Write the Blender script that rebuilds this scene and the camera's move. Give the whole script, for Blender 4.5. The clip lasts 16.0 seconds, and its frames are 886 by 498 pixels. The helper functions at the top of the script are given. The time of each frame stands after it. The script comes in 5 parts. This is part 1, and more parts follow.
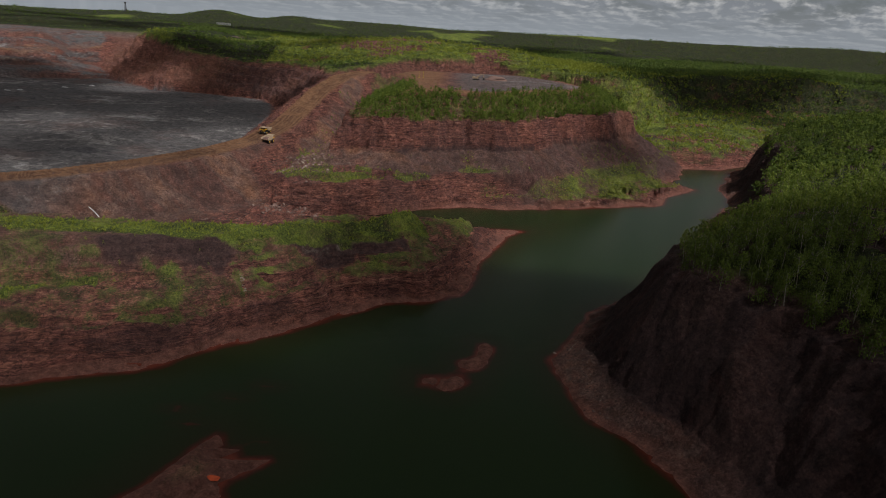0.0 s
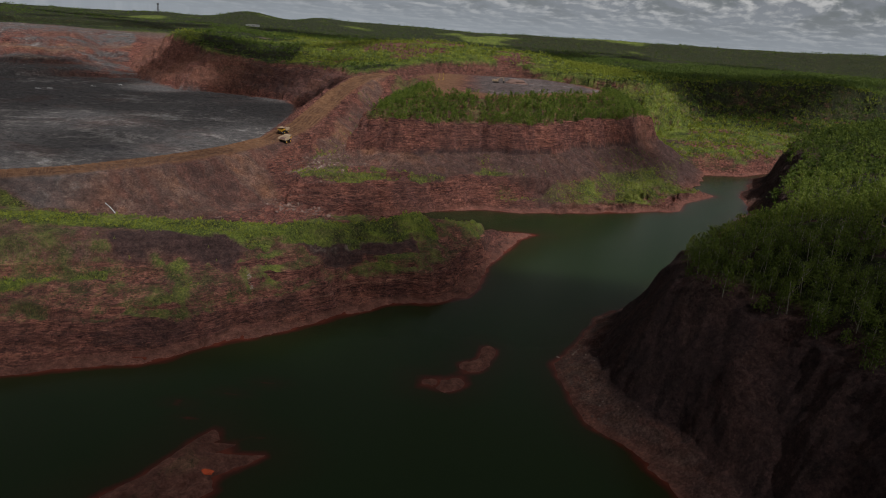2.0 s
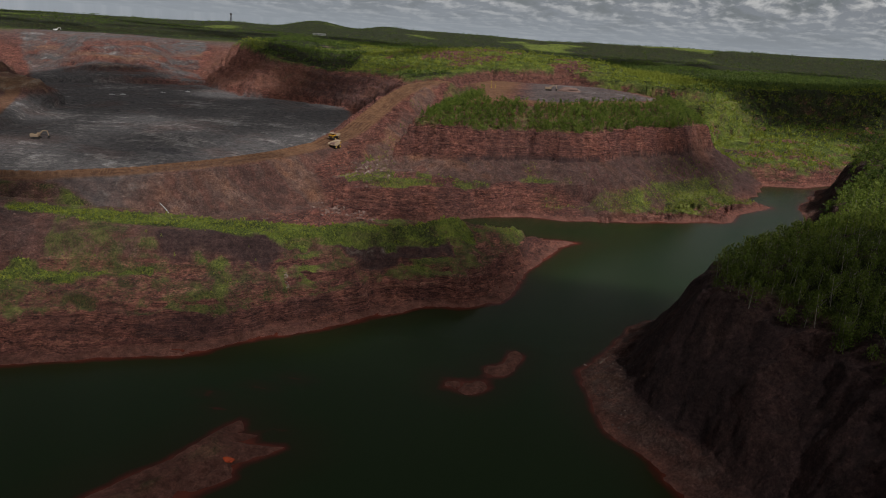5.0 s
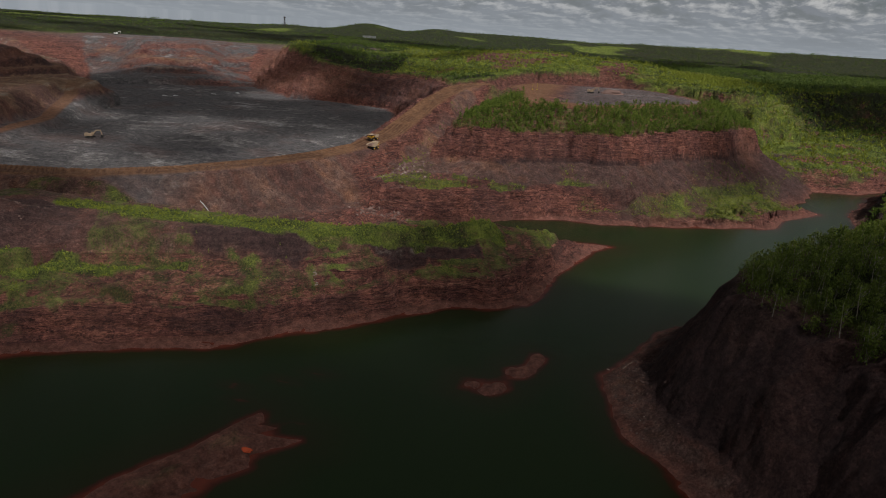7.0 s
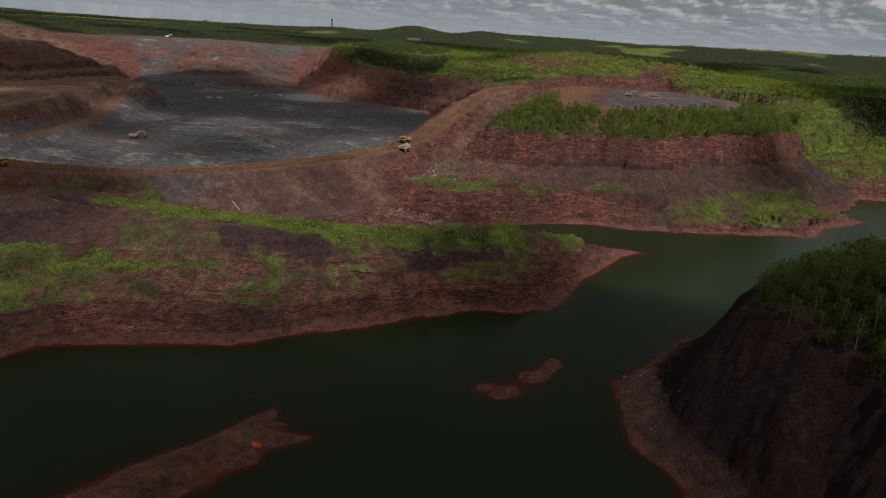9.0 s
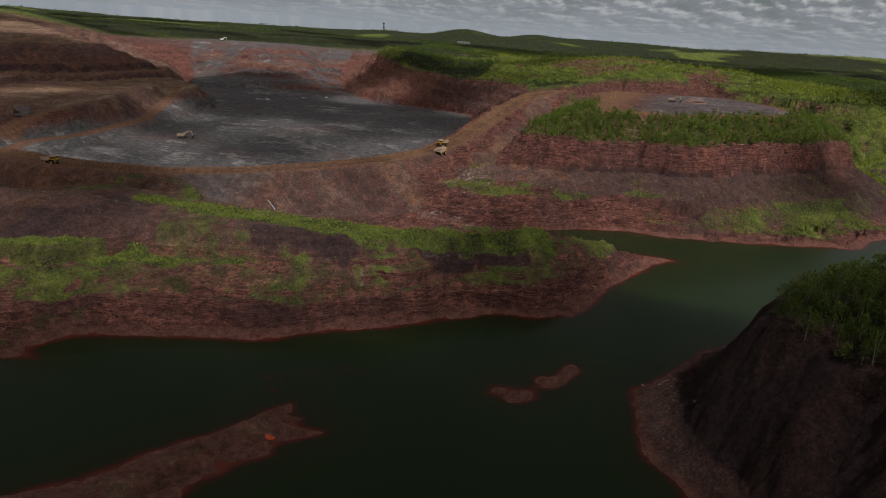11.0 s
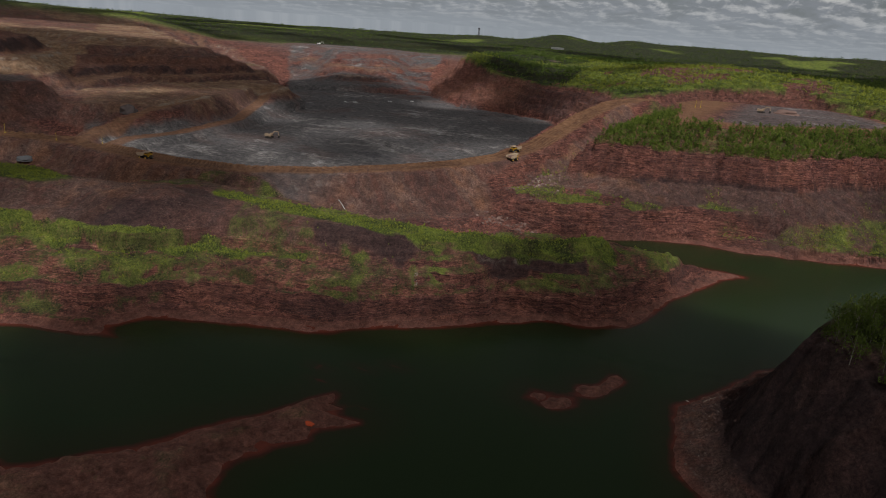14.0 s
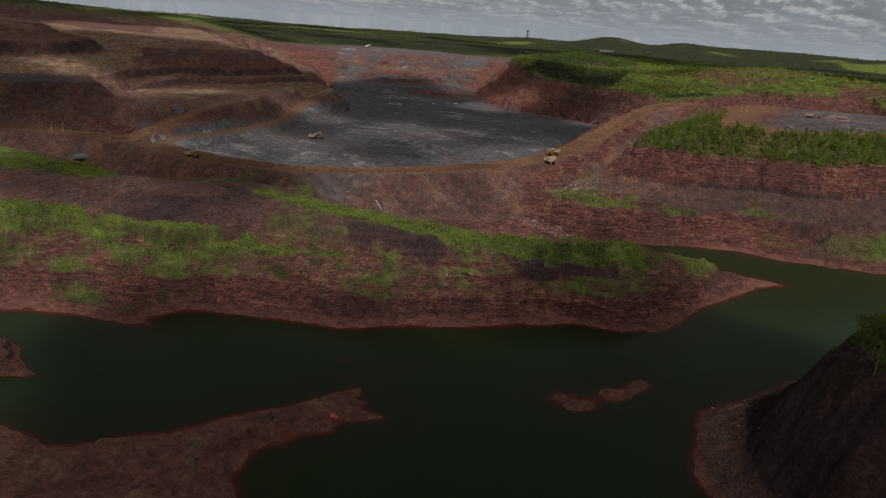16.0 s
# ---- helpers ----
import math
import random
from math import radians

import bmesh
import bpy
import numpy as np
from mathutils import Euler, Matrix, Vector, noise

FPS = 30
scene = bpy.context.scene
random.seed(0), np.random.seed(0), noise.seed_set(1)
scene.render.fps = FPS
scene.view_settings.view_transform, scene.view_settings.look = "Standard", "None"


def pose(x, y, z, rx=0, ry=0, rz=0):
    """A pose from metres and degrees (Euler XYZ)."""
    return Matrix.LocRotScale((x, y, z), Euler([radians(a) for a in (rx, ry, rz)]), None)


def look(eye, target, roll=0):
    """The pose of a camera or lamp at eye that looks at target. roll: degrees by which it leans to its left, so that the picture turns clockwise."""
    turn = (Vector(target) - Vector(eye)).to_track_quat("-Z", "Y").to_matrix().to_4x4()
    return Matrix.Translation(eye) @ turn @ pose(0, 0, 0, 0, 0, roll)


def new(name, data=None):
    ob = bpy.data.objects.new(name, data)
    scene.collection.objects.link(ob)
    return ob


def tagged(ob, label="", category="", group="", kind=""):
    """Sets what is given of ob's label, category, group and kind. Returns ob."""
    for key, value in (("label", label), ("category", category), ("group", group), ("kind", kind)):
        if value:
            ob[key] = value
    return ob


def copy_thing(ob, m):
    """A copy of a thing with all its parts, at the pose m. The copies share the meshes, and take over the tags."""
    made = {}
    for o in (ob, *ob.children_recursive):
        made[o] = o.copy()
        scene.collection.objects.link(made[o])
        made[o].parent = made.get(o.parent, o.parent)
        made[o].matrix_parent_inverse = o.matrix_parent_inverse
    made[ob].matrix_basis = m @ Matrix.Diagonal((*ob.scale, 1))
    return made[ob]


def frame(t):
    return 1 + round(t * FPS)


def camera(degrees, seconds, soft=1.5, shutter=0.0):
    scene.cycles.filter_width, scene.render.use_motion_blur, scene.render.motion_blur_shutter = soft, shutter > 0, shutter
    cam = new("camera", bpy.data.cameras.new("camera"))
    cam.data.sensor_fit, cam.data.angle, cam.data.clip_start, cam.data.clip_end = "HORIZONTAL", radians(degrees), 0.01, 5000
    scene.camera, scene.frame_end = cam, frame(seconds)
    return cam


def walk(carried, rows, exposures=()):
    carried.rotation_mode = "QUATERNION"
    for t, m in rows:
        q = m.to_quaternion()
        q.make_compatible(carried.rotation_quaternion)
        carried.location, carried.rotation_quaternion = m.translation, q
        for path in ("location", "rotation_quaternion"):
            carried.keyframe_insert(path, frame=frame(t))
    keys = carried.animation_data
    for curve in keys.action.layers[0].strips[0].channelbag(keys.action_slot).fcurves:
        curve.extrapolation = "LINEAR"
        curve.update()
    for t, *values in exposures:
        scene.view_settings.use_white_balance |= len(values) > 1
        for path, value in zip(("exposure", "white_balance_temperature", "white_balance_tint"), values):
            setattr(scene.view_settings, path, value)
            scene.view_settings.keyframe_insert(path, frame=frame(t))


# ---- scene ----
cam = camera(65.20, 16.0, soft=1.0)


def aim(x, y, z, yaw, pitch, roll):
    """A camera pose: yaw to the left of +y, pitch up, roll clockwise in the picture, in degrees."""
    return pose(x, y, z, 90 + pitch, 0, yaw) @ pose(0, 0, 0, 0, 0, roll)


walk(cam, [
    (0, aim(0.00, 0.00, 150.00, 0.000, -17.813, 4.050)),
    (0.5, aim(2.59, 0.56, 149.99, 0.426, -17.765, 4.202)),
    (1, aim(5.13, 0.61, 150.09, 0.868, -17.738, 4.328)),
    (1.5, aim(7.56, 0.51, 150.19, 1.435, -17.734, 4.417)),
    (2, aim(9.98, -0.16, 150.23, 2.165, -17.742, 4.450)),
    (2.5, aim(12.25, -1.02, 150.34, 3.076, -17.712, 4.391)),
    (3, aim(15.05, -1.67, 150.52, 4.052, -17.632, 4.331)),
    (3.5, aim(17.64, -2.03, 150.99, 4.949, -17.619, 4.325)),
    (4, aim(20.36, -2.50, 151.09, 5.795, -17.546, 4.295)),
    (6.5, aim(34.83, -4.08, 151.96, 10.503, -17.547, 4.027)),
    (7, aim(37.76, -4.03, 152.30, 11.642, -17.613, 3.994)),
    (7.5, aim(40.76, -3.89, 152.73, 12.700, -17.651, 3.927)),
    (8, aim(43.86, -3.83, 153.27, 13.712, -17.677, 3.886)),
    (8.5, aim(47.31, -3.21, 153.84, 14.586, -17.704, 3.832)),
    (11, aim(64.71, -1.76, 156.39, 19.615, -17.745, 3.928)),
    (11.5, aim(67.97, -1.52, 156.88, 20.947, -17.757, 3.920)),
    (12, aim(71.74, -1.11, 157.29, 22.356, -17.761, 3.922)),
    (12.5, aim(75.45, -0.91, 157.82, 23.729, -17.787, 3.929)),
    (13, aim(78.89, -0.57, 158.37, 24.988, -17.816, 3.991)),
    (13.5, aim(82.39, -0.42, 158.99, 26.156, -17.860, 4.067)),
    (14, aim(85.42, -0.62, 159.53, 27.294, -17.883, 4.167)),
    (14.5, aim(88.29, -0.68, 159.99, 28.302, -17.909, 4.227)),
    (15, aim(91.08, -0.64, 160.54, 29.255, -17.937, 4.241)),
    (15.5, aim(93.54, -0.96, 161.02, 30.221, -17.965, 4.185)),
    (16, aim(95.88, -1.14, 161.31, 31.255, -17.998, 4.113)),
])

# ---------------------------------------------------------------- light
SUN_TURN, SUN_HIGH = 138.0, 52.0  # compass bearing clockwise from +y, and elevation, in degrees
world = bpy.data.worlds.new("world")
scene.world = world
world.use_nodes = True


def sky_nodes():
    """A hazy daylight sky with a broken sheet of low cumulus over all of it."""
    tree = world.node_tree
    tree.nodes.clear()

    def add(kind, **ins):
        node = tree.nodes.new(kind)
        for key, v in ins.items():
            slot = node.inputs[int(key[1:])] if key[0] == "_" else node.inputs[key]
            if isinstance(v, bpy.types.NodeSocket):
                tree.links.new(v, slot)
            else:
                slot.default_value = v
        return node

    def calc(op, a, b=0.0, clamp=False):
        node = add("ShaderNodeMath", _0=a, _1=b)
        node.operation, node.use_clamp = op, clamp
        return node.outputs[0]

    sky = add("ShaderNodeTexSky")
    sky.sky_type, sky.sun_disc = "NISHITA", False
    sky.sun_elevation, sky.sun_rotation = radians(SUN_HIGH), radians(SUN_TURN)
    sky.dust_density = 2.5
    way = add("ShaderNodeTexCoord").outputs["Generated"]
    part = add("ShaderNodeSeparateXYZ", Vector=way)
    turn = calc("ARCTAN2", part.outputs[0], part.outputs[1])
    # one level deck of cumulus: it closes up and flattens towards the horizon
    deck = calc("DIVIDE", 1.0, calc("ADD", calc("MAXIMUM", part.outputs[2], 0.0), 0.055))
    flat = add("ShaderNodeCombineXYZ", X=calc("MULTIPLY", turn, 17.0), Y=calc("MULTIPLY", deck, 0.42), Z=0.0).outputs[0]

    def billow(shift):
        at = add("ShaderNodeVectorMath", _0=flat, _1=shift).outputs[0]
        big = add("ShaderNodeTexNoise", Vector=at, Scale=0.55, Detail=3.0, Roughness=0.5, Distortion=0.3).outputs[0]
        fine = add("ShaderNodeTexNoise", Vector=at, Scale=1.7, Detail=9.0, Roughness=0.62, Distortion=0.25).outputs[0]
        return calc("ADD", calc("MULTIPLY", big, 0.5), calc("MULTIPLY", fine, 0.5))

    puff, over = billow((0, 0, 0)), billow((0.10, -0.17, 0.0))
    cloud = calc("MULTIPLY", calc("SUBTRACT", puff, 0.40), 9.0, True)
    shine = calc("MULTIPLY", calc("ADD", calc("SUBTRACT", puff, over), 0.012), 11.0, True)
    shade = add("ShaderNodeMixRGB", _0=shine, _1=(5.0, 5.3, 5.8, 1), _2=(15.0, 14.8, 14.4, 1)).outputs[0]
    haze = calc("SUBTRACT", 1.1, calc("MULTIPLY", calc("MAXIMUM", part.outputs[2], 0.0), 12.5), True)
    mixed = add("ShaderNodeMixRGB", _0=cloud, _1=sky.outputs[0], _2=shade).outputs[0]
    mixed = add("ShaderNodeMixRGB", _0=calc("MULTIPLY", haze, 0.92), _1=mixed, _2=(6.0, 6.6, 7.3, 1)).outputs[0]
    high = calc("POWER", calc("MAXIMUM", part.outputs[2], 0.0), 0.5)
    mixed = add("ShaderNodeMixRGB", _0=high, _1=mixed, _2=(1.1, 1.2, 1.4, 1)).outputs[0]
    back = add("ShaderNodeBackground", Color=mixed, Strength=0.062)
    tree.links.new(back.outputs[0], add("ShaderNodeOutputWorld").inputs["Surface"])


sky_nodes()
sun_data = bpy.data.lights.new("sun", "SUN")
sun_data.energy, sun_data.angle, sun_data.color = 5.0, radians(0.9), (1.0, 0.98, 0.975)
sun = new("sun", sun_data)
sun_way = Vector((math.sin(radians(SUN_TURN)) * math.cos(radians(SUN_HIGH)), math.cos(radians(SUN_TURN)) * math.cos(radians(SUN_HIGH)), math.sin(radians(SUN_HIGH))))
sun.matrix_world = look(sun_way * 900, (0, 0, 0))
scene.view_settings.exposure = -0.4

# ---------------------------------------------------------------- noise and plan helpers
def hash2(ix, iy, seed):
    h = (ix.astype(np.int64) * 374761393 + iy.astype(np.int64) * 668265263 + seed * 1442695041) & 0xFFFFFFFF
    h = ((h ^ (h >> 13)) * 1274126177) & 0xFFFFFFFF
    return ((h ^ (h >> 16)) & 0xFFFF) / 32767.5 - 1.0


def noise2(x, y, seed=0):
    """Smooth value noise between -1 and 1, one cell per unit."""
    x, y = np.asarray(x, float), np.asarray(y, float)
    ix, iy = np.floor(x), np.floor(y)
    fx, fy = x - ix, y - iy
    fx, fy = fx * fx * (3 - 2 * fx), fy * fy * (3 - 2 * fy)
    a, b = hash2(ix, iy, seed), hash2(ix + 1, iy, seed)
    c, d = hash2(ix, iy + 1, seed), hash2(ix + 1, iy + 1, seed)
    return (a + (b - a) * fx) * (1 - fy) + (c + (d - c) * fx) * fy


def fbm(x, y, size, octaves=4, seed=0):
    total, amp, freq = 0.0, 1.0, 1.0 / size
    for i in range(octaves):
        total = total + amp * noise2(x * freq + 17.3 * i, y * freq - 9.1 * i, seed + i)
        amp, freq = amp * 0.5, freq * 2.03
    return total


def smooth(x, lo, hi):
    t = np.clip((x - lo) / (hi - lo), 0, 1)
    return t * t * (3 - 2 * t)


GX0, GX1, GY0, GY1, GSTEP = -2600.0, 1400.0, -400.0, 2800.0, 5.0
GX, GY = np.meshgrid(np.arange(GX0, GX1 + 1, GSTEP), np.arange(GY0, GY1 + 1, GSTEP))


class Outline:
    """A closed outline in plan; at(x, y) is the distance to it in metres, positive inside."""

    def __init__(self, points, fine=False):
        self.points, self.fine = points, fine
        self.grid = self.exact(GX.ravel(), GY.ravel()).reshape(GX.shape)

    def exact(self, px, py):
        best, inside = np.full(px.shape, 1e12), np.zeros(px.shape, bool)
        for (ax, ay), (bx, by) in zip(self.points, self.points[1:] + self.points[:1]):
            ex, ey = bx - ax, by - ay
            t = np.clip(((px - ax) * ex + (py - ay) * ey) / (ex * ex + ey * ey), 0, 1)
            best = np.minimum(best, (px - ax - t * ex) ** 2 + (py - ay - t * ey) ** 2)
            if ay != by:
                inside ^= ((ay > py) != (by > py)) & (px < (bx - ax) * (py - ay) / (by - ay) + ax)
        return np.where(inside, 1, -1) * np.sqrt(best)

    def at(self, x, y):
        out = lookup(self.grid, x, y)
        if self.fine:  # small shapes keep their sharp corners
            pick = (x > -330) & (x < 60) & (y > 60) & (y < 340)
            out[pick] = self.exact(x[pick], y[pick])
        return out


def lookup(grid, x, y):
    u = np.clip((x - GX0) / GSTEP, 0, grid.shape[1] - 1.001)
    v = np.clip((y - GY0) / GSTEP, 0, grid.shape[0] - 1.001)
    i, j = u.astype(int), v.astype(int)
    u, v = u - i, v - j
    return (grid[j, i] * (1 - u) + grid[j, i + 1] * u) * (1 - v) + (grid[j + 1, i] * (1 - u) + grid[j + 1, i + 1] * u) * v


# ---------------------------------------------------------------- the landforms in plan
MAINLAND = Outline([(-2600, -400), (-700, -100), (-420, 90), (-330, 138), (-279, 166), (-255, 182), (-234, 191), (-217, 197), (-200, 204),
                    (-214, 209), (-208, 229), (-183, 243), (-158, 253), (-125, 267), (-104, 291), (-81, 309), (-67, 323), (-52, 336),
                    (-31, 360), (-10, 363), (10, 378), (19, 400), (26, 443), (38, 475), (50, 510), (64, 527), (45, 530), (0, 518),
                    (-50, 506), (-92, 512), (-90, 535), (-59, 545), (-24, 573), (20, 591), (45, 589), (81, 602), (118, 612), (164, 632),
                    (206, 649), (222, 689), (269, 734), (250, 765), (262, 815), (285, 860), (345, 872), (420, 940), (600, 1000),
                    (1400, 1300), (1400, 2800), (-2600, 2800)])
PENINSULA = Outline([(-420, 110), (-300, 178), (-262, 200), (-226, 215), (-214, 238), (-185, 254), (-150, 264), (-118, 280), (-98, 303), (-70, 331),
                     (-40, 364), (-6, 372), (10, 398), (19, 440), (30, 478), (24, 508), (-45, 497), (-95, 480), (-150, 410), (-330, 400)])
CREST = Outline([(-420, 150), (-330, 200), (-268, 240), (-225, 275), (-190, 292), (-160, 304), (-118, 322), (-80, 343), (-48, 385),
                 (-15, 418), (-2, 455), (-30, 450), (-66, 408), (-100, 384), (-150, 382), (-215, 378), (-260, 372), (-330, 380)])
MOUND = Outline([(-560, 120), (-420, 190), (-330, 225), (-285, 240), (-240, 258), (-222, 290), (-238, 325), (-280, 335), (-340, 318),
                 (-420, 312), (-520, 300), (-700, 260), (-900, 150), (-700, 40)])
LEDGE = Outline([(-140, 520), (-102, 529), (-76, 534), (-33, 566), (5, 594), (52, 618), (78, 640), (70, 700), (-60, 700), (-150, 640), (-160, 560)])
PLATEAU = Outline([(-112, 598), (-79, 611), (-39, 620), (18, 658), (50, 657), (91, 688), (141, 750), (200, 818), (228, 862), (222, 930),
                   (190, 1010), (110, 1120), (-20, 1070), (-84, 1050), (-130, 960), (-112, 870), (-100, 780), (-104, 690)])
PIT = Outline([(-520, 405), (-470, 408), (-420, 412), (-351, 425), (-295, 450), (-250, 500), (-226, 560), (-208, 640), (-205, 720), (-205, 800), (-225, 900), (-262, 1040),
               (-310, 1085), (-407, 1115), (-460, 1100), (-590, 1225), (-700, 1400), (-800, 1650), (-1100, 1800), (-1230, 1700), (-1200, 1500),
               (-900, 1150), (-760, 960), (-620, 770), (-545, 600), (-548, 505), (-580, 460)])
MID_BENCH = Outline([(-566, 462), (-546, 505), (-541, 599), (-606, 752), (-585, 800), (-610, 850), (-720, 905), (-900, 1120), (-1200, 1300), (-2600, 1000),
                     (-2600, 0), (-800, 200), (-650, 330), (-620, 420)])
WEST_BANK = Outline([(-660, 250), (-636, 347), (-610, 400), (-596, 440), (-606, 478), (-690, 525), (-790, 640), (-1500, 800), (-2600, 600), (-2600, -200), (-900, 100)])
WEST_TOP = Outline([(-740, 330), (-728, 400), (-700, 474), (-730, 530), (-830, 640), (-1500, 820), (-2600, 700), (-2600, -200), (-900, 200)])
RED_HILL = Outline([(-690, 535), (-742, 650), (-712, 747), (-712, 884), (-760, 935), (-900, 1010), (-1300, 1310), (-2600, 1200), (-2600, 500), (-1000, 560)])
BLUFF = Outline([(-600, 1240), (-460, 1102), (-407, 1126), (-310, 1092), (-262, 1046), (-225, 960), (-140, 950), (-60, 1090), (60, 1180), (260, 1020),
                 (420, 1200), (1400, 1500), (1400, 2800), (-700, 2800), (-900, 2200), (-800, 1700), (-720, 1450)])
FAR_RIM = Outline([(-2600, 1150), (-1350, 1400), (-1216, 1506), (-1262, 1712), (-1182, 1870), (-960, 1960), (-700, 2000), (-500, 2800), (-2600, 2800)])
VALLEY = Outline([(258, 832), (290, 876), (350, 890), (440, 965), (620, 1030), (1400, 1300), (1400, 2800), (300, 2800), (100, 1200), (215, 965), (226, 862)])
EAST_HILL = Outline([(130, -400), (120, 60), (105, 160), (98, 205), (82, 234), (69, 251), (58, 271), (59, 303), (68, 330), (84, 362), (110, 385), (160, 450),
                     (215, 560), (262, 640), (283, 690), (301, 757), (352, 862), (450, 930), (620, 985), (1400, 1250), (1400, -400)])
SPIT = Outline([(-79, 223), (-75, 216), (-80, 212), (-68, 214), (-75, 207), (-55, 209), (-69, 194), (-66, 188), (-72, 180), (-80, 157), (-75, 144), (-58, 132), (-30, 90),
                (-20, 20), (-60, -400), (-700, -400), (-420, 20), (-230, 92), (-168, 110), (-150, 114), (-140, 113), (-115, 148), (-106, 168), (-93, 190)], fine=True)
ISLAND = Outline([(-7, 270), (-5, 278), (6, 280), (10, 290), (12, 298), (19, 301), (20, 313), (23, 318), (27, 314), (25, 305), (24, 294), (17, 284), (13, 272), (5, 266)], fine=True)
BLOCK = Outline([(-270, 150), (-225, 149), (-194, 139), (-208, 130), (-270, 118)])

# the haul road: x, y, height along its middle line
HAUL_ROAD = [(-760, 250, 41), (-604, 332, 41), (-545, 362, 40), (-484, 386, 40), (-418, 382, 40), (-364, 385, 40), (-302, 404, 40), (-256, 446, 40),
             (-221, 500, 40), (-192, 558, 40.5), (-172, 610, 43), (-161, 665, 49), (-155, 725, 60), (-148, 785, 73), (-134, 850, 84), (-112, 905, 87)]
LOOP_ROAD = [(-484, 386, 40), (-512, 430, 42), (-536, 480, 46), (-556, 530, 50), (-566, 580, 54), (-585, 620, 56)]
PIT_ROAD = [(-470, 410, 36), (-505, 455, 32), (-514, 524, 30), (-543, 639, 31), (-608, 758, 42), (-640, 800, 52)]


def along(line, x, y):
    """Distance to a line in plan, the line's height at the nearest place and the way along it."""
    best, high, way, start = np.full(x.shape, 1e12), np.zeros(x.shape), np.zeros(x.shape), 0.0
    for (ax, ay, az), (bx, by, bz) in zip(line, line[1:]):
        ex, ey = bx - ax, by - ay
        t = np.clip(((x - ax) * ex + (y - ay) * ey) / (ex * ex + ey * ey), 0, 1)
        d = (x - ax - t * ex) ** 2 + (y - ay - t * ey) ** 2
        high = np.where(d < best, az + t * (bz - az), high)
        way = np.where(d < best, start + t * math.hypot(ex, ey), way)
        start += math.hypot(ex, ey)
        best = np.minimum(best, d)
    return np.sqrt(best), high, way


def trail(line, x, y):
    """Distance in plan to a line of places."""
    near = (x > min(p[0] for p in line) - 60) & (x < max(p[0] for p in line) + 60) & (y > min(p[1] for p in line) - 60) & (y < max(p[1] for p in line) + 60)
    out = np.full(x.shape, 999.0)
    out[near] = along([(a, b, 0) for a, b in line], x[near], y[near])[0]
    return out


# lines on the peninsula: outcrops of rock, belts of saplings, dark scree and a washed gravel streak
ROCK_LEDGE = [(-163, 301), (-141, 315), (-109, 326), (-100, 336), (-88, 346), (-79, 359)]
SHORE_LEDGE = [(-330, 196), (-290, 214), (-262, 226), (-240, 243), (-217, 257), (-194, 269), (-175, 273)]
TOP_BELT = [(-262, 340), (-249, 338), (-210, 338), (-176, 343), (-143, 346), (-110, 353), (-82, 373), (-55, 398), (-38, 410), (-20, 430)]
MID_BELT = [(-400, 185), (-351, 206), (-332, 215), (-306, 232), (-268, 245), (-248, 254), (-233, 267), (-219, 282), (-193, 295), (-165, 307)]
DARK_SCREES = [(-162, 324), (-140, 331), (-118, 338)], [(-76, 367), (-52, 386), (-28, 404)]
WASH = [(-76, 362), (-67, 374), (-50, 393)]

ROADS = [[a.reshape(GX.shape) for a in along(line, GX.ravel(), GY.ravel())] for line in (HAUL_ROAD, LOOP_ROAD, PIT_ROAD)]


def rise(d, *steps):
    return np.interp(d, steps[0::2], steps[1::2])


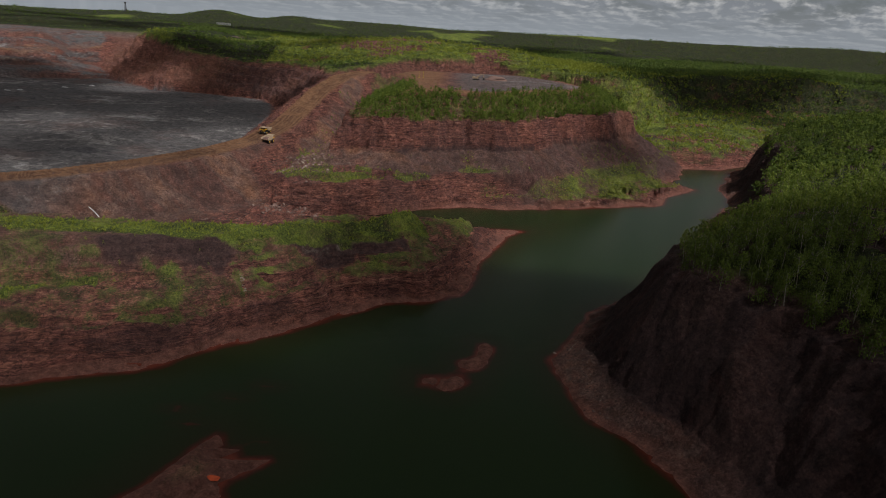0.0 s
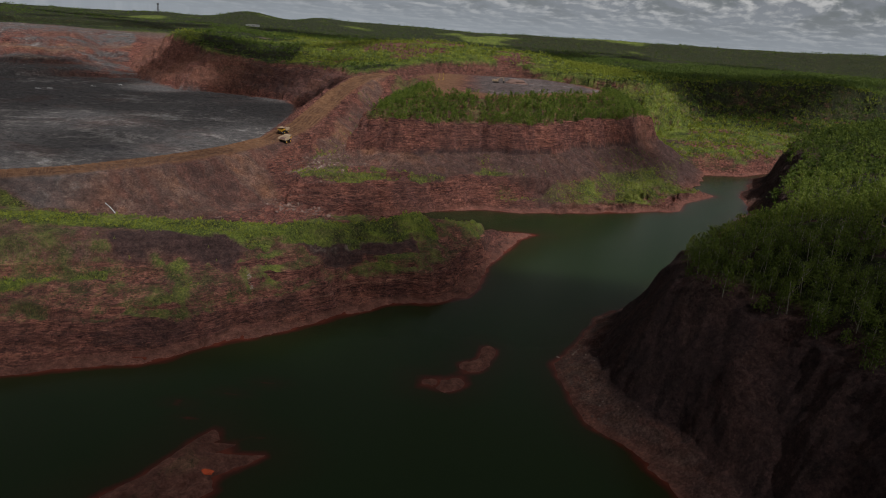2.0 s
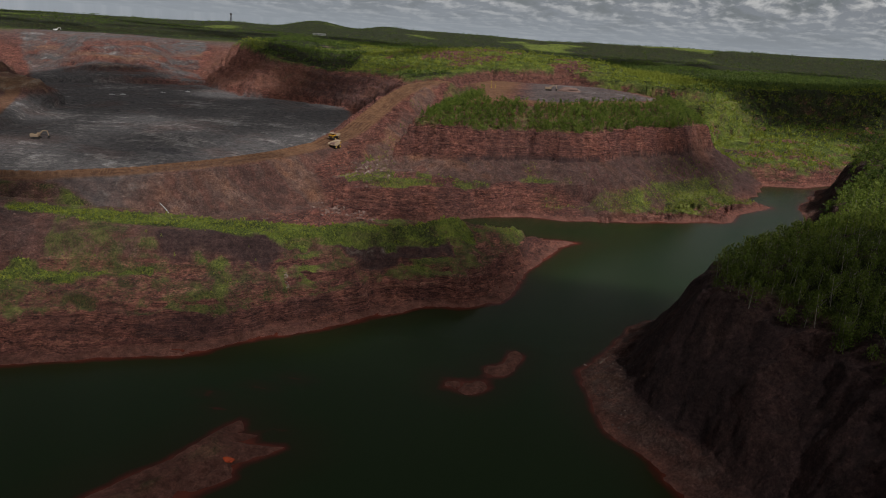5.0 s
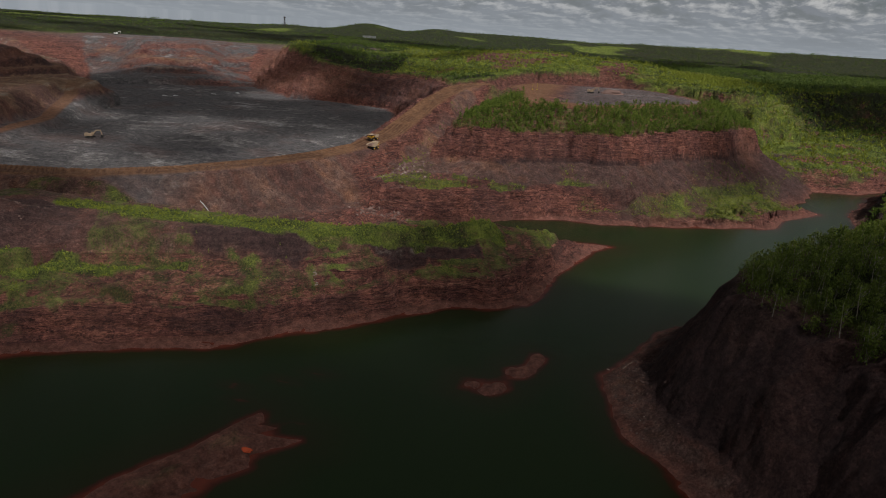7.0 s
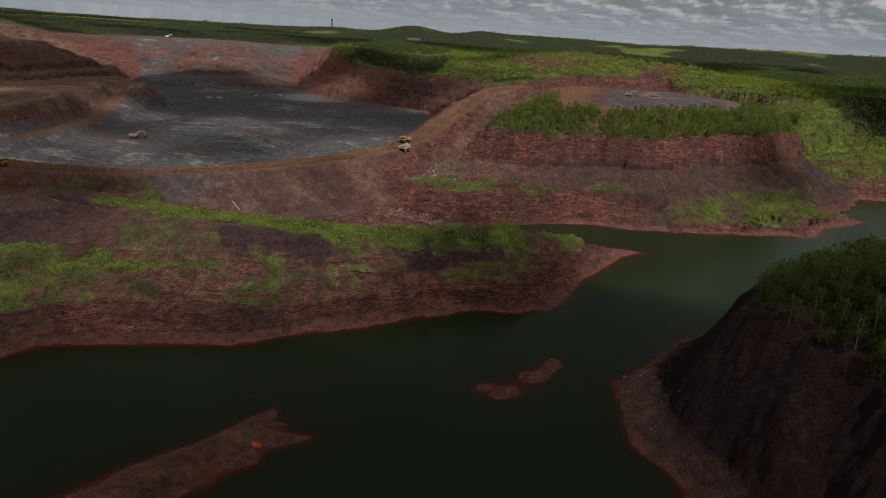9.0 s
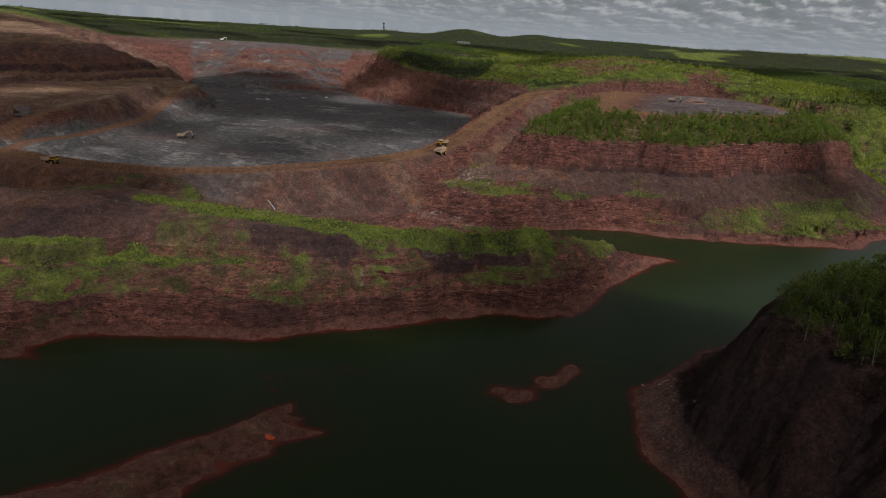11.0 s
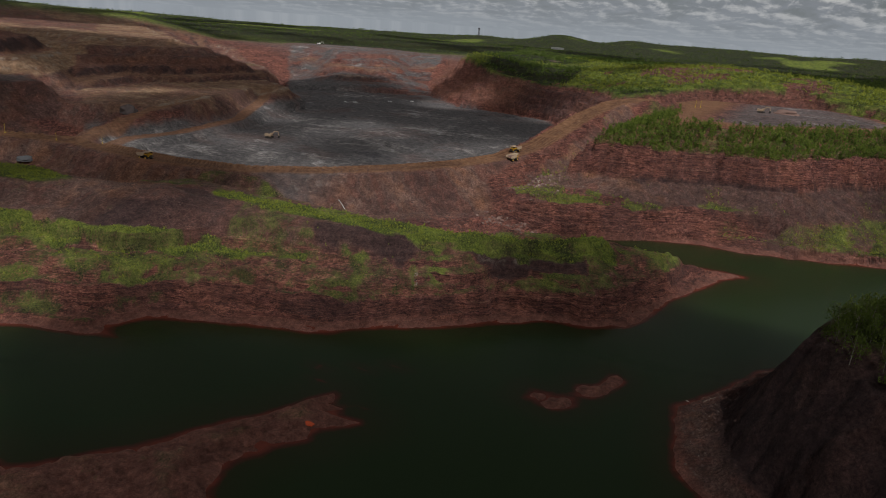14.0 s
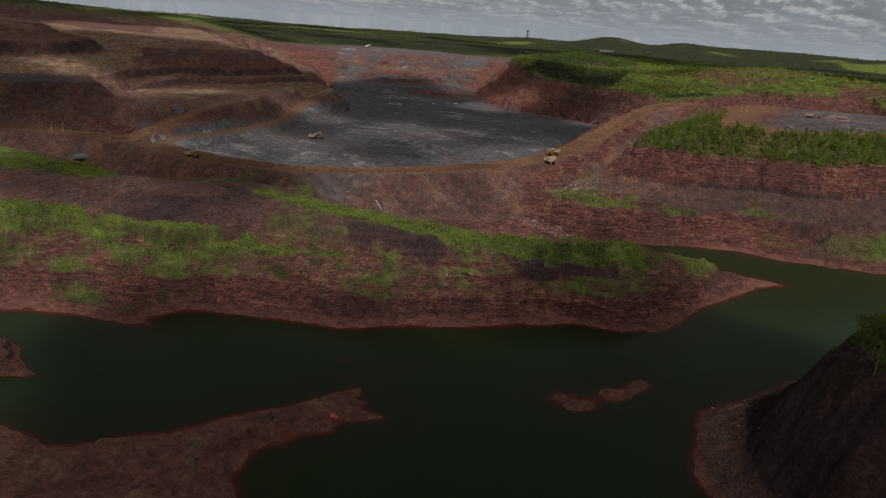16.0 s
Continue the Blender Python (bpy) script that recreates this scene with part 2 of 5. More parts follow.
def height(x, y):
    """The ground's height, and its cover: a dict of weights between 0 and 1."""
    wx = x + 5 * fbm(x, y, 34, 4, 3)
    wy = y + 5 * fbm(x, y, 34, 4, 9)
    sx, sy = x + 1.6 * fbm(x, y, 14, 3, 21), y + 1.6 * fbm(x, y, 14, 3, 25)
    rug = 1.7 * fbm(x, y, 10, 3, 45)
    shore = MAINLAND.at(sx, sy)
    z = rise(shore, -40, -12, -8, -4, 0, 0, 5, 1.6, 15, 5, 40, 10, 100, 15, 250, 17, 400, 24)
    pen = PENINSULA.at(wx, wy) + rug
    z = np.maximum(z, rise(pen, -3, -9, 0, 2.5, 3, 4.5, 6.5, 12, 10, 14, 15, 15.5, 19, 19, 34, 22.5))
    crest = CREST.at(wx, wy)
    z = np.maximum(z, rise(crest, -1, -9, 0, 21, 8, 27.5, 10, 30, 14, 36, 17, 38, 22, 39, 60, 40))
    mound = MOUND.at(wx, wy)
    z = np.maximum(z, rise(mound, -1, -9, 0, 33, 24, 44, 34, 47, 60, 48))
    ledge = LEDGE.at(wx, wy) + rug
    z = np.maximum(z, rise(ledge, -2, -9, 0, 6, 12, 24, 45, 31))
    valley = VALLEY.at(wx, wy)
    z = np.maximum(z, rise(valley, -1, -9, 0, 4, 8, 12, 40, 24, 120, 33, 300, 46, 600, 72, 1200, 84))
    bluff = BLUFF.at(wx, wy) + 9 * fbm(x, y, 70, 3, 43) + 14 * fbm(x, y, 150, 2, 47) + 2 * rug
    hills = 10 * fbm(x, y, 300, 4, 41) + 32 * np.exp(-(((x + 90) / 270) ** 2 + ((y - 1400) / 150) ** 2)) + 26 * np.exp(-(((x + 570) / 120) ** 2 + ((y - 1330) / 110) ** 2)) - 12 * np.exp(-(((x + 350) / 110) ** 2 + ((y - 1260) / 120) ** 2))
    z = np.maximum(z, rise(bluff, -1, -9, 0, 31, 8, 42, 20, 44, 27, 55, 40, 57, 48, 70, 60, 73, 72, 86, 200, 90) + hills * smooth(bluff, 30, 90))
    plat = PLATEAU.at(wx, wy) + 1.4 * rug + 4.5 * fbm(x, y, 46, 3, 57) + 2.5 * np.abs(fbm(x, y, 17, 2, 59)) - 3.5 * np.exp(-((x - 14 + (y - 660) * 0.12) / 3.0) ** 2)
    skirt = rise(plat, -70, -9, -60, 4, -34, 20, 0, 40, 3, 50, 9, 65, 13, 67, 30, 76, 48, 84.5, 58, 88.0, 100, 89.0)
    z = np.maximum(z, skirt - 40 * smooth(plat, -26, -32) * smooth(x, 85, 55))
    rim = FAR_RIM.at(wx, wy)
    # the open pit is dug into all that lies round it
    pit = PIT.at(wx, wy)
    away = away_line(x, y)
    floor = 30 + 1.2 * fbm(x, y, 60, 4, 51) + rise(away, 0, 0, 14, 7, 70, 8, 88, 18, 150, 19, 168, 30, 240, 31, 260, 43, 330, 44, 350, 54, 520, 56)
    z = np.where(pit > 0, np.minimum(np.maximum(z, rise(away, -10, 0, 0, 30) + np.maximum(floor - 30, 0) * smooth(pit, 0, 130)), np.maximum(floor, z - pit * 1.2)), z)
    z = np.maximum(z, rise(rim, -1, -9, 0, 50, 25, 66, 45, 70, 80, 92, 200, 98))
    bench = MID_BENCH.at(wx, wy) + rug
    z = np.maximum(z, rise(bench, -1, -9, 0, 34, 18, 50, 24, 55, 300, 58))
    bank = WEST_BANK.at(wx, wy) + rug
    z = np.maximum(z, rise(bank, -45, -9, -24, 30, 0, 42, 14, 52, 18, 53, 40, 74, 90, 77))
    top = WEST_TOP.at(wx, wy) + rug
    z = np.maximum(z, rise(top, -60, -9, -26, 55, 0, 74, 22, 90, 40, 93, 58, 108, 80, 110, 110, 124, 300, 130))
    red = RED_HILL.at(wx, wy) + rug
    z = np.maximum(z, rise(red, -1, -9, 0, 54, 10, 63, 28, 65, 38, 75, 56, 77, 66, 86, 86, 88, 98, 97, 124, 99, 140, 107, 400, 112))
    # distant country
    far = np.hypot(x, y)
    az = np.degrees(np.arctan2(-x, y))
    country = 84 + 14 * fbm(x, y, 700, 3, 61) * smooth(far, 1500, 2600)
    country = country + smooth(far, 1500, 2100) * (1 - smooth(far, 2100, 3000)) * np.interp(az, (44, 50, 60, 66), (0, 46, 64, 70))
    skyline = np.interp(az, (-90, -30, 0, 11, 15, 19, 24, 30, 45, 60), (165, 160, 134, 127, 118, 121, 106, 95, 90, 92))
    peaks = skyline + 4 * fbm(az, az * 0, 5, 3, 71) + 40 * np.exp(-((az - 18.4) / 2.0) ** 2) + 22 * np.exp(-((az - 12.8) / 1.7) ** 2)
    country = country + (peaks - 84) * smooth(far, 3500, 4500)
    z = np.where(far > 1300, np.maximum(z, country * smooth(far, 1300, 1900)), z)
    # east bank
    east = EAST_HILL.at(wx, wy)
    z = np.maximum(z, rise(east, -40, -12, -8, -4, 0, 0, 6, 2.6, 17, 9, 42, 54, 56, 62, 110, 80, 170, 88, 500, 90))
    # low land in the lake
    spit = SPIT.at(0.6 * x + 0.4 * sx, 0.6 * y + 0.4 * sy)
    z = np.maximum(z, rise(spit, -30, -9, -6, -3.2, 0, 0, 3, 1.4, 14, 3.4, 60, 4.5))
    for px, py in ((-98, 238), (-82, 249), (-70, 260), (-90, 228), (-63, 219)):  # red shoals just under water
        z = np.where(z < -0.5, np.maximum(z, -0.7 - 5 * np.hypot((x - px) / 11, (y - py) / 5) ** 2 + 0.8 * fbm(x, y, 6, 2, 99)), z)
    isle = ISLAND.at(sx, sy)
    z = np.maximum(z, rise(isle, -20, -9, -4, -2.6, 0, 0, 3, 1.3, 8, 1.6) - 1.9 * np.exp(-(((x - 13.5) * 0.41 + (y - 284.5) * 0.91) / 4.0) ** 2) * smooth(isle, -6, 0))
    block = BLOCK.at(wx, wy)
    z = np.maximum(z, rise(block, -5, -9, 0, 0, 6, 5, 12, 9, 26, 12))
    # roads: a level bed with banks that fall away on both sides
    tan = np.zeros(x.shape)
    for (dist, high, _), half in zip(ROADS, (12.5, 7.0, 8.0)):
        d, h = lookup(dist, x, y), lookup(high, x, y)
        z = np.maximum(z, np.where(d < 70, h - np.maximum(d - half - 2, 0) * 0.72, -9))
        cut = smooth(d, half + 14, half)
        z = z * (1 - cut) + h * cut
        tan = np.maximum(tan, (1.0 if half > 9 else 0.7) * smooth(d, half + 1.5, half - 1.5))
        z = z + (1.5 if half > 9 else 0.8) * np.exp(-((d - half + 1) / 1.6) ** 2)
    # ledges of bedded rock, and rough ground
    scree = np.maximum.reduce([smooth(plat, -70, -50) * smooth(plat, 1.5, -1.5) * smooth(x, 60, 85), smooth(mound, -2, 2), smooth(plat, -30, -24) * smooth(plat, 1.5, -1.5), smooth(lookup(ROADS[0][0], x, y), 75, 60) * smooth(y, 700, 560) * smooth(ledge, 2, -4), 0.8 * smooth(crest, 6, 12)])
    level = np.maximum.reduce([tan, smooth(pit, 4, 14) * smooth(z, 42, 36), smooth(plat, 48, 60), smooth(far, 1500, 1900)])
    tip = np.maximum.reduce([smooth(bench, -3, 2), smooth(bank, -3, 2), smooth(top, -3, 2), smooth(red, -3, 2)])
    bar = smooth(east, 0, 3) * smooth(east, 64, 54)
    scree = np.maximum.reduce([scree, tip, bar])
    rock = (1 - scree) * (1 - level)
    bed = z + 2.4 * fbm(x, y, 55, 3, 81) + 0.5 * fbm(x, y, 7, 2, 82)
    patchy = smooth(fbm(x, y, 50, 3, 83), -0.6, 0.3)
    amp = rock * smooth(z, 0.5, 4) * (1 - 0.85 * smooth(east, 0, 10)) * (1 - 0.45 * smooth(pen, 8, 14) * smooth(y, 540, 500))

    def steps(tall):
        f = np.mod(bed / tall, 1.0)
        return tall * (smooth(f, 0.42, 0.68) - f)

    for line, tall, wide in ((ROCK_LEDGE, 2.6, 3.0), (SHORE_LEDGE, 2.2, 2.6)):
        z = z + tall * (0.65 + 0.6 * fbm(x, y, 12, 2, 111)) * np.exp(-(trail(line, wx, wy) / wide) ** 2)
    z = z + amp * (1.15 * patchy * steps(4.6) + 1.0 * (1 - 0.6 * patchy) * steps(1.9))
    rough = (1 - level) * smooth(z, -2, 3)
    z = z + rough * smooth(east, 4, 14) * smooth(east, 60, 44) * (2.6 * np.abs(fbm(x, y, 22, 4, 95)) + 1.2 * fbm(x, y, 7, 3, 97) - 1.2)
    z = z + rough * smooth(bluff, 0, 8) * smooth(bluff, 70, 50) * (9 * np.abs(fbm(x, y, 60, 3, 98)) - 4)
    z = z + rough * (0.7 * fbm(x, y, 11, 3, 85) + rock * (1.3 * fbm(x, y, 26, 3, 88) + 1.1 * np.abs(fbm(x, y, 5.5, 2, 87)) - 0.5 - 0.6 * smooth(np.abs(fbm(x, y, 13, 2, 89)), 0.2, 0.0))) + scree * rough * (0.22 * fbm(x, y, 3.5, 2, 91) + 0.5 * fbm(x, y, 22, 2, 93))
    return z, dict(scree=scree, rock=rock, shore=shore, pen=pen, crest=crest, mound=mound, ledge=ledge, valley=valley, bluff=bluff, plat=plat, pit=pit, rim=rim,
                   bench=bench, bank=bank, top=top, red=red, far=far, az=az, east=east, spit=spit, isle=isle, tan=tan)


# ---------------------------------------------------------------- the ground: one sheet to the horizon
CENTRE = (48.0, 0.0)
ANGLES = np.radians(np.concatenate([np.linspace(-79, 50, 1200), np.linspace(50, 281, 70)[1:-1]]))  # clockwise from north
ROWS = 590


def ground_points():
    ring = np.exp(np.linspace(math.log(60), math.log(4900), 1500))
    a = ANGLES[:, None]
    x, y = CENTRE[0] + ring * np.sin(a), CENTRE[1] + ring * np.cos(a)
    z, _ = height(x, y)
    dr, dz = np.diff(ring)[None, :], np.diff(z, axis=1)
    mid = 0.5 * (ring[1:] + ring[:-1])[None, :]
    dense = np.sqrt((95 * dr / mid ** 2) ** 2 + (0.9 * dz / mid) ** 2) + 0.05 * dr / mid
    dense = np.where(z[:, 1:] < -1, dense * 0.07, dense)
    pad = np.concatenate([dense[-26:], dense, dense[:26]])
    sums = np.concatenate([pad[:1] * 0, np.cumsum(pad, axis=0)])
    dense = (sums[53:] - sums[:-53]) / 53
    run = np.concatenate([np.zeros((len(a), 1)), np.cumsum(dense, axis=1)], axis=1)
    radius = np.array([np.interp(np.linspace(0, r[-1], ROWS), r, ring) for r in run])
    x, y = CENTRE[0] + radius * np.sin(a), CENTRE[1] + radius * np.cos(a)
    return x, y


def lightness(x, y):
    """Where the young light-green growth of the old waste hills stands, against the dark forest."""
    return smooth(fbm(x, y, 240, 2, 161) + 1.2 * np.exp(-(((x + 60) / 380) ** 2 + ((y - 1430) / 230) ** 2)) + 1.6 * np.exp(-(((x + 580) / 110) ** 2 + ((y - 1290) / 90) ** 2)) - 1.6 * np.exp(-(((x + 400) / 75) ** 2 + ((y - 1340) / 220) ** 2)) - smooth(x, 200, 500) * 0.9 - 0.5 * smooth(y, 1600, 1800), 0.0, 0.2)


def cover(x, y, z, q):
    """How far each kind of ground shows at a place, between 0 and 1."""
    n1, n2, n3 = fbm(x, y, 60, 4, 101), fbm(x, y, 18, 4, 105), fbm(x, y, 160, 3, 109)
    n0 = fbm(x, y, 7, 3, 113)
    patch = smooth(n1 + 0.6 * n2, -0.3, 0.4)
    tufty = smooth(n2 + 0.7 * n0, -0.35, 0.45)
    off_cliff = smooth(q["slope"], 2.0, 0.8)
    south = smooth(y, 620, 560)
    clear = smooth(q["mound"], -2, -7)
    back = y - (478 + 0.55 * x)
    # benches of the peninsula: two belts of fresh saplings, thin olive grass between bare scree and ledges
    screes = np.maximum.reduce([smooth(trail(line, x, y) + 3 * n2 + 2 * n0, 12, 7) for line in DARK_SCREES])
    belt = trail(TOP_BELT, x, y) + 3.5 * n2 + 2 * n0
    mid_belt = trail(MID_BELT, x, y) + 3 * n2 + 1.5 * n0
    mid_half = np.interp(x, (-330, -240, -165), (11, 6, 2.5))
    thin = smooth(q["pen"], 4, 10) * smooth(q["slope"], 3.0, 1.6) * clear * (1 - 0.9 * screes) * south
    g = np.maximum.reduce([
        smooth(belt, 13, 8), smooth(mid_belt, mid_half, mid_half * 0.5),
        smooth(back + 8 * n2, -18, 2) * smooth(q["pen"], 3, 8) * smooth(x, -128, -108) * (0.55 + 0.3 * tufty),
        thin * (0.6 + 0.2 * tufty + 0.12 * patch),
        thin * 0.7 * smooth(n2 + 0.6 * n0 + 0.5 * n1, 0.35, 0.75),
        smooth(q["mound"], 30, 38) * smooth(x, -318, -345) * smooth(n1, -0.7, -0.2),
        smooth(q["mound"], 3, 12) * (0.08 + 0.5 * smooth(n2 + 0.5 * n0, 0.3, 0.7)),
        smooth(q["shore"], 3, 7) * smooth(x, -206, -216) * smooth(q["pen"], 10, 3) * (0.62 + 0.25 * tufty) * smooth(q["shore"], 60, 46) * south,
        smooth(q["pen"], 0, 8) * smooth(x, -60, 0) * (0.3 + 0.4 * tufty)])
    # foot of the plateau, the valley and the uplands
    north = smooth(y, 540, 590)
    g = np.maximum.reduce([g, smooth(q["ledge"], 12, 16) * smooth(q["plat"], -16, -24) * smooth(n2 + 0.4 * n1, -0.3, 0.2) * 0.9,
                           smooth(q["plat"], -32, -24) * smooth(q["plat"], 0, -6) * 0.6 * smooth(n2 + 0.5 * n0, 0.2, 0.7),
                           north * smooth(q["shore"], 9, 16) * smooth(q["plat"], -28, -40) * smooth(x, -10, 50) * (0.5 + 0.25 * patch) * smooth(q["shore"], 400, 200),
                           north * smooth(x, 60, 120) * smooth(q["shore"], 8, 18) * smooth(q["plat"], -22, -40) * (0.62 + 0.3 * smooth(n2 + n1, -0.4, 0.2)),
                           smooth(q["valley"], 10, 24) * (0.62 + 0.38 * smooth(n2 + 0.7 * n1 + 0.5 * np.sin(z * 0.9), -0.9, -0.2)),
                           smooth(q["plat"], 10, 14) * smooth(q["plat"], 54, 48) * 0.75,
                           smooth(q["bluff"], 56, 74) * (1 - 0.75 * smooth(n1 + n3, 0.75, 1.0)),
                           smooth(q["rim"], 78, 95), smooth(q["far"], 1700, 2000) * (1 - smooth(q["pit"], -10, 0)),
                           0.75 * np.exp(-(((x + 956) / 70) ** 2 + ((y - 1100) / 60) ** 2)),
                           0.9 * smooth(q["bluff"], 4, 12) * smooth(x, 150, 260), 0.5 * smooth(q["bluff"], 10, 30) * smooth(n2 + n1, 0.3, 0.7),
                           smooth(q["east"], 46, 58) * (1 - 0.75 * smooth(n2 - 0.3 * n1, 0.35, 0.6)), smooth(q["red"], 170, 230) * 0.6 * smooth(n1, -0.2, 0.4),
                           smooth(q["spit"], 3, 7) * smooth(n2 + 0.6 * n0, 0.1, 0.6) * 0.55])
    g = g * (1 - q["tan"]) * smooth(z, 1.2, 3) * (0.86 + 0.14 * off_cliff)
    # forest floor; its near-black tone takes in the shade under the trees
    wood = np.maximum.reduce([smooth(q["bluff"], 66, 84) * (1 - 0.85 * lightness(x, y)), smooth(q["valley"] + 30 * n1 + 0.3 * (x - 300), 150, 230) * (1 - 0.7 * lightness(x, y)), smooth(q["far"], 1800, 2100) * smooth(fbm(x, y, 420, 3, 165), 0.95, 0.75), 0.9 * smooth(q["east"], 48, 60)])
    grey = smooth(q["pit"], 0, 10) * (smooth(z, 44, 37) * smooth(y, 1230, 1090) + (0.25 + 0.75 * smooth(q["slope"], 0.5, 0.25)) * smooth(y, 1090, 1230) * smooth(n1 + 0.6 * n2, -0.9, -0.1)) * (1 - q["tan"])
    grey = np.maximum(grey, 0.6 * smooth(q["bank"], 40, 50) * smooth(q["slope"], 0.35, 0.15) * smooth(q["top"], 2, -2))
    grey = np.maximum(grey, 0.75 * smooth(q["plat"], 66, 76) * smooth(x, -20, 20))
    grey = np.maximum(grey, 0.55 * smooth(q["rim"], -400, -300) * smooth(q["rim"], 70, 40) * smooth(y, 1300, 1500))
    grey = np.maximum(grey, q["scree"] * smooth(y, 560, 540) * 0.7 * smooth(x, -225, -260) * smooth(x, -345, -320) * smooth(y, 392, 402) * smooth(z, 20, 24))
    # terraces of the west walls and of the far pit: each bench and face has a tone of its own
    def strip(d, lo, hi, soft=2.0):
        return smooth(d, lo - soft, lo + soft) * smooth(d, hi + soft, hi - soft)

    west = smooth(q["bench"], 0, 6)
    on_top, on_red, on_bank = smooth(q["top"], -3, 1), smooth(q["red"], -4, 1), smooth(q["bank"], -3, 1)
    n = 2.0 * n2 + 2.5 * n1
    dt, dr, db = q["top"] + n, q["red"] + 1.3 * n, q["bench"] + 1.5 * n
    only_red, only_bench = on_red * (1 - on_top), west * (1 - on_red) * (1 - on_bank)
    wash = smooth(n1 + n2, -0.5, 0.3)
    deep = smooth(q["pit"], 0, 10) * smooth(y, 1090, 1200)
    zz = z + 1.6 * n2 + 2.2 * n1
    wall = smooth(q["rim"], -2, 3) * smooth(q["rim"], 96, 84)
    bluffs = strip(q["bluff"], 1, 62, 4) * smooth(y, 960, 1000) * smooth(x, 150, 100)
    ochre = np.maximum.reduce([
        on_top * (0.9 * strip(dt, -2, 31) + 0.75 * strip(dt, 100, 420, 5) * wash),
        only_red * 0.9 * strip(dr, 106, 240, 6) * (0.4 + 0.6 * wash), only_red * 0.35 * strip(dr, 10, 27),
        only_bench * (0.85 * strip(db, 20, 150, 6) * smooth(y, 930, 820) * (0.35 + 0.65 * wash) + 0.4 * smooth(np.sin((x - y) * 0.16 + 3 * n1) + n2, 0.4, 1.0) * strip(db, -2, 19)),
        0.8 * np.exp(-(((x + 372) / 45) ** 2 + ((y - 1064) / 20) ** 2)), wall * 0.8 * strip(zz, 86, 95), deep * 0.5 * strip(zz, 55, 60, 1.0)])
    pale = np.maximum.reduce([on_top * (strip(dt, 20, 24, 1.2) + 0.7 * strip(dt, 7, 9, 1.0)) * smooth(n0 + n2, -0.4, 0.2), only_red * 0.8 * strip(dr, 137, 141, 1.5) * wash,
                              only_bench * 0.85 * strip(db, 24, 30, 2) * smooth(n1 + n2, -0.2, 0.3), 0.7 * deep * strip(zz, 47.5, 50, 0.8) * smooth(n1 + n3, -0.3, 0.2), 0.6 * wall * strip(zz, 72, 74, 0.8)])
    rust = np.maximum.reduce([on_top * 0.75 * strip(dt, 59, 102, 4), only_red * (0.75 * strip(dr, 9, 27) + 0.8 * strip(dr, 40, 66)), 0.45 * deep * strip(zz, 50, 57, 1.0) + 0.4 * deep * strip(zz, 38, 40.5, 0.8),
                              bluffs * smooth(x, -330, -400) * (0.25 + 0.45 * smooth(n1 + 0.6 * n2, -0.4, 0.3)), 0.55 * strip(q["bluff"], 1, 62, 4) * strip(x, -300, 120, 20) * smooth(n1 + n2, 0.0, 0.5),
                              0.9 * smooth(q["shore"], 1, 5) * smooth(q["plat"], -26, -40) * strip(x, 92, 190, 14) * strip(y, 590, 690, 8) * smooth(n2 + n1, -0.5, 0.2),
                              0.7 * np.exp(-(((x - 300) / 34) ** 2 + ((y - 1085) / 30) ** 2)), 0.8 * np.exp(-(((x - 207) / 14) ** 2 + ((y - 830) / 28) ** 2)),
                              0.5 * smooth(q["shore"], 4, 10) * smooth(x, -206, -225) * smooth(q["pen"], 6, 0) * smooth(n2, 0.15, 0.5)])
    ochre = np.maximum.reduce([ochre * 0.9, 0.45 * smooth(q["spit"], 0.5, 3), 0.6 * smooth(q["isle"], 0.5, 2)])
    # mound face: dark scree, with a shadow patch near x -268 in its colour
    # shade of the undercut painted along the foot of the plateau cliff
    dark = np.maximum.reduce([0.9 * screes, 0.95 * strip(q["plat"] + 0.8 * n2, -1.0, 1.4, 0.8) * smooth(x, -70, -40) * smooth(n1 + n2, -0.6, 0.0), smooth(q["mound"], -1, 3) * smooth(q["mound"], 32, 24) * (0.3 + 0.6 * np.exp(-((x + 268) / 30) ** 2)),
                              0.45 * smooth(q["pen"], 0, 3) * smooth(q["pen"], 9, 6) * smooth(n1 + 0.5 * n2, -0.4, 0.2),
                              # east slope: dark rock, darkened further to stand for its shade
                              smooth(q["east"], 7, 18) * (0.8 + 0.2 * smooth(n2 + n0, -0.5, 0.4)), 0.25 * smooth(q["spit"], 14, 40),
                              0.6 * smooth(q["plat"], -36, -26) * smooth(q["plat"], 1, -2) * smooth(x, -75, -45), 0.6 * smooth(q["plat"], -66, -50) * smooth(q["plat"], 1, -2) * smooth(x, 40, 80),
                              on_top * 0.95 * strip(dt, 41, 58), only_red * (0.6 * strip(dr, -2, 9) + 0.9 * strip(dr, 28, 39) + 0.45 * strip(dr, 67, 90)),
                              on_bank * (1 - on_top) * 0.9 * np.exp(-(((x + 668) / 36) ** 2 + ((y - 400) / 34) ** 2)), only_bench * 0.6 * np.exp(-(((x + 560) / 30) ** 2 + ((y - 470) / 26) ** 2)),
                              deep * (0.85 * strip(zz, 33, 37.5, 1.0) + 0.95 * strip(zz, 41, 47, 1.2)) * smooth(q["bluff"], 2, -4), wall * (0.9 * strip(zz, 63, 71, 1.0) + 0.75 * strip(zz, 75, 85, 1.0)),
                              # violet recess beside the bluff, its shade put into the dark tone
                              0.9 * bluffs * strip(x, -400, -170, 25) * (0.6 + 0.4 * smooth(n1 + n2, -0.4, 0.2)), smooth(n1 - 0.3 * n2, 0.25, 0.55) * 0.3])
    dark = np.clip(dark, 0, 1) * (1 - q["tan"])
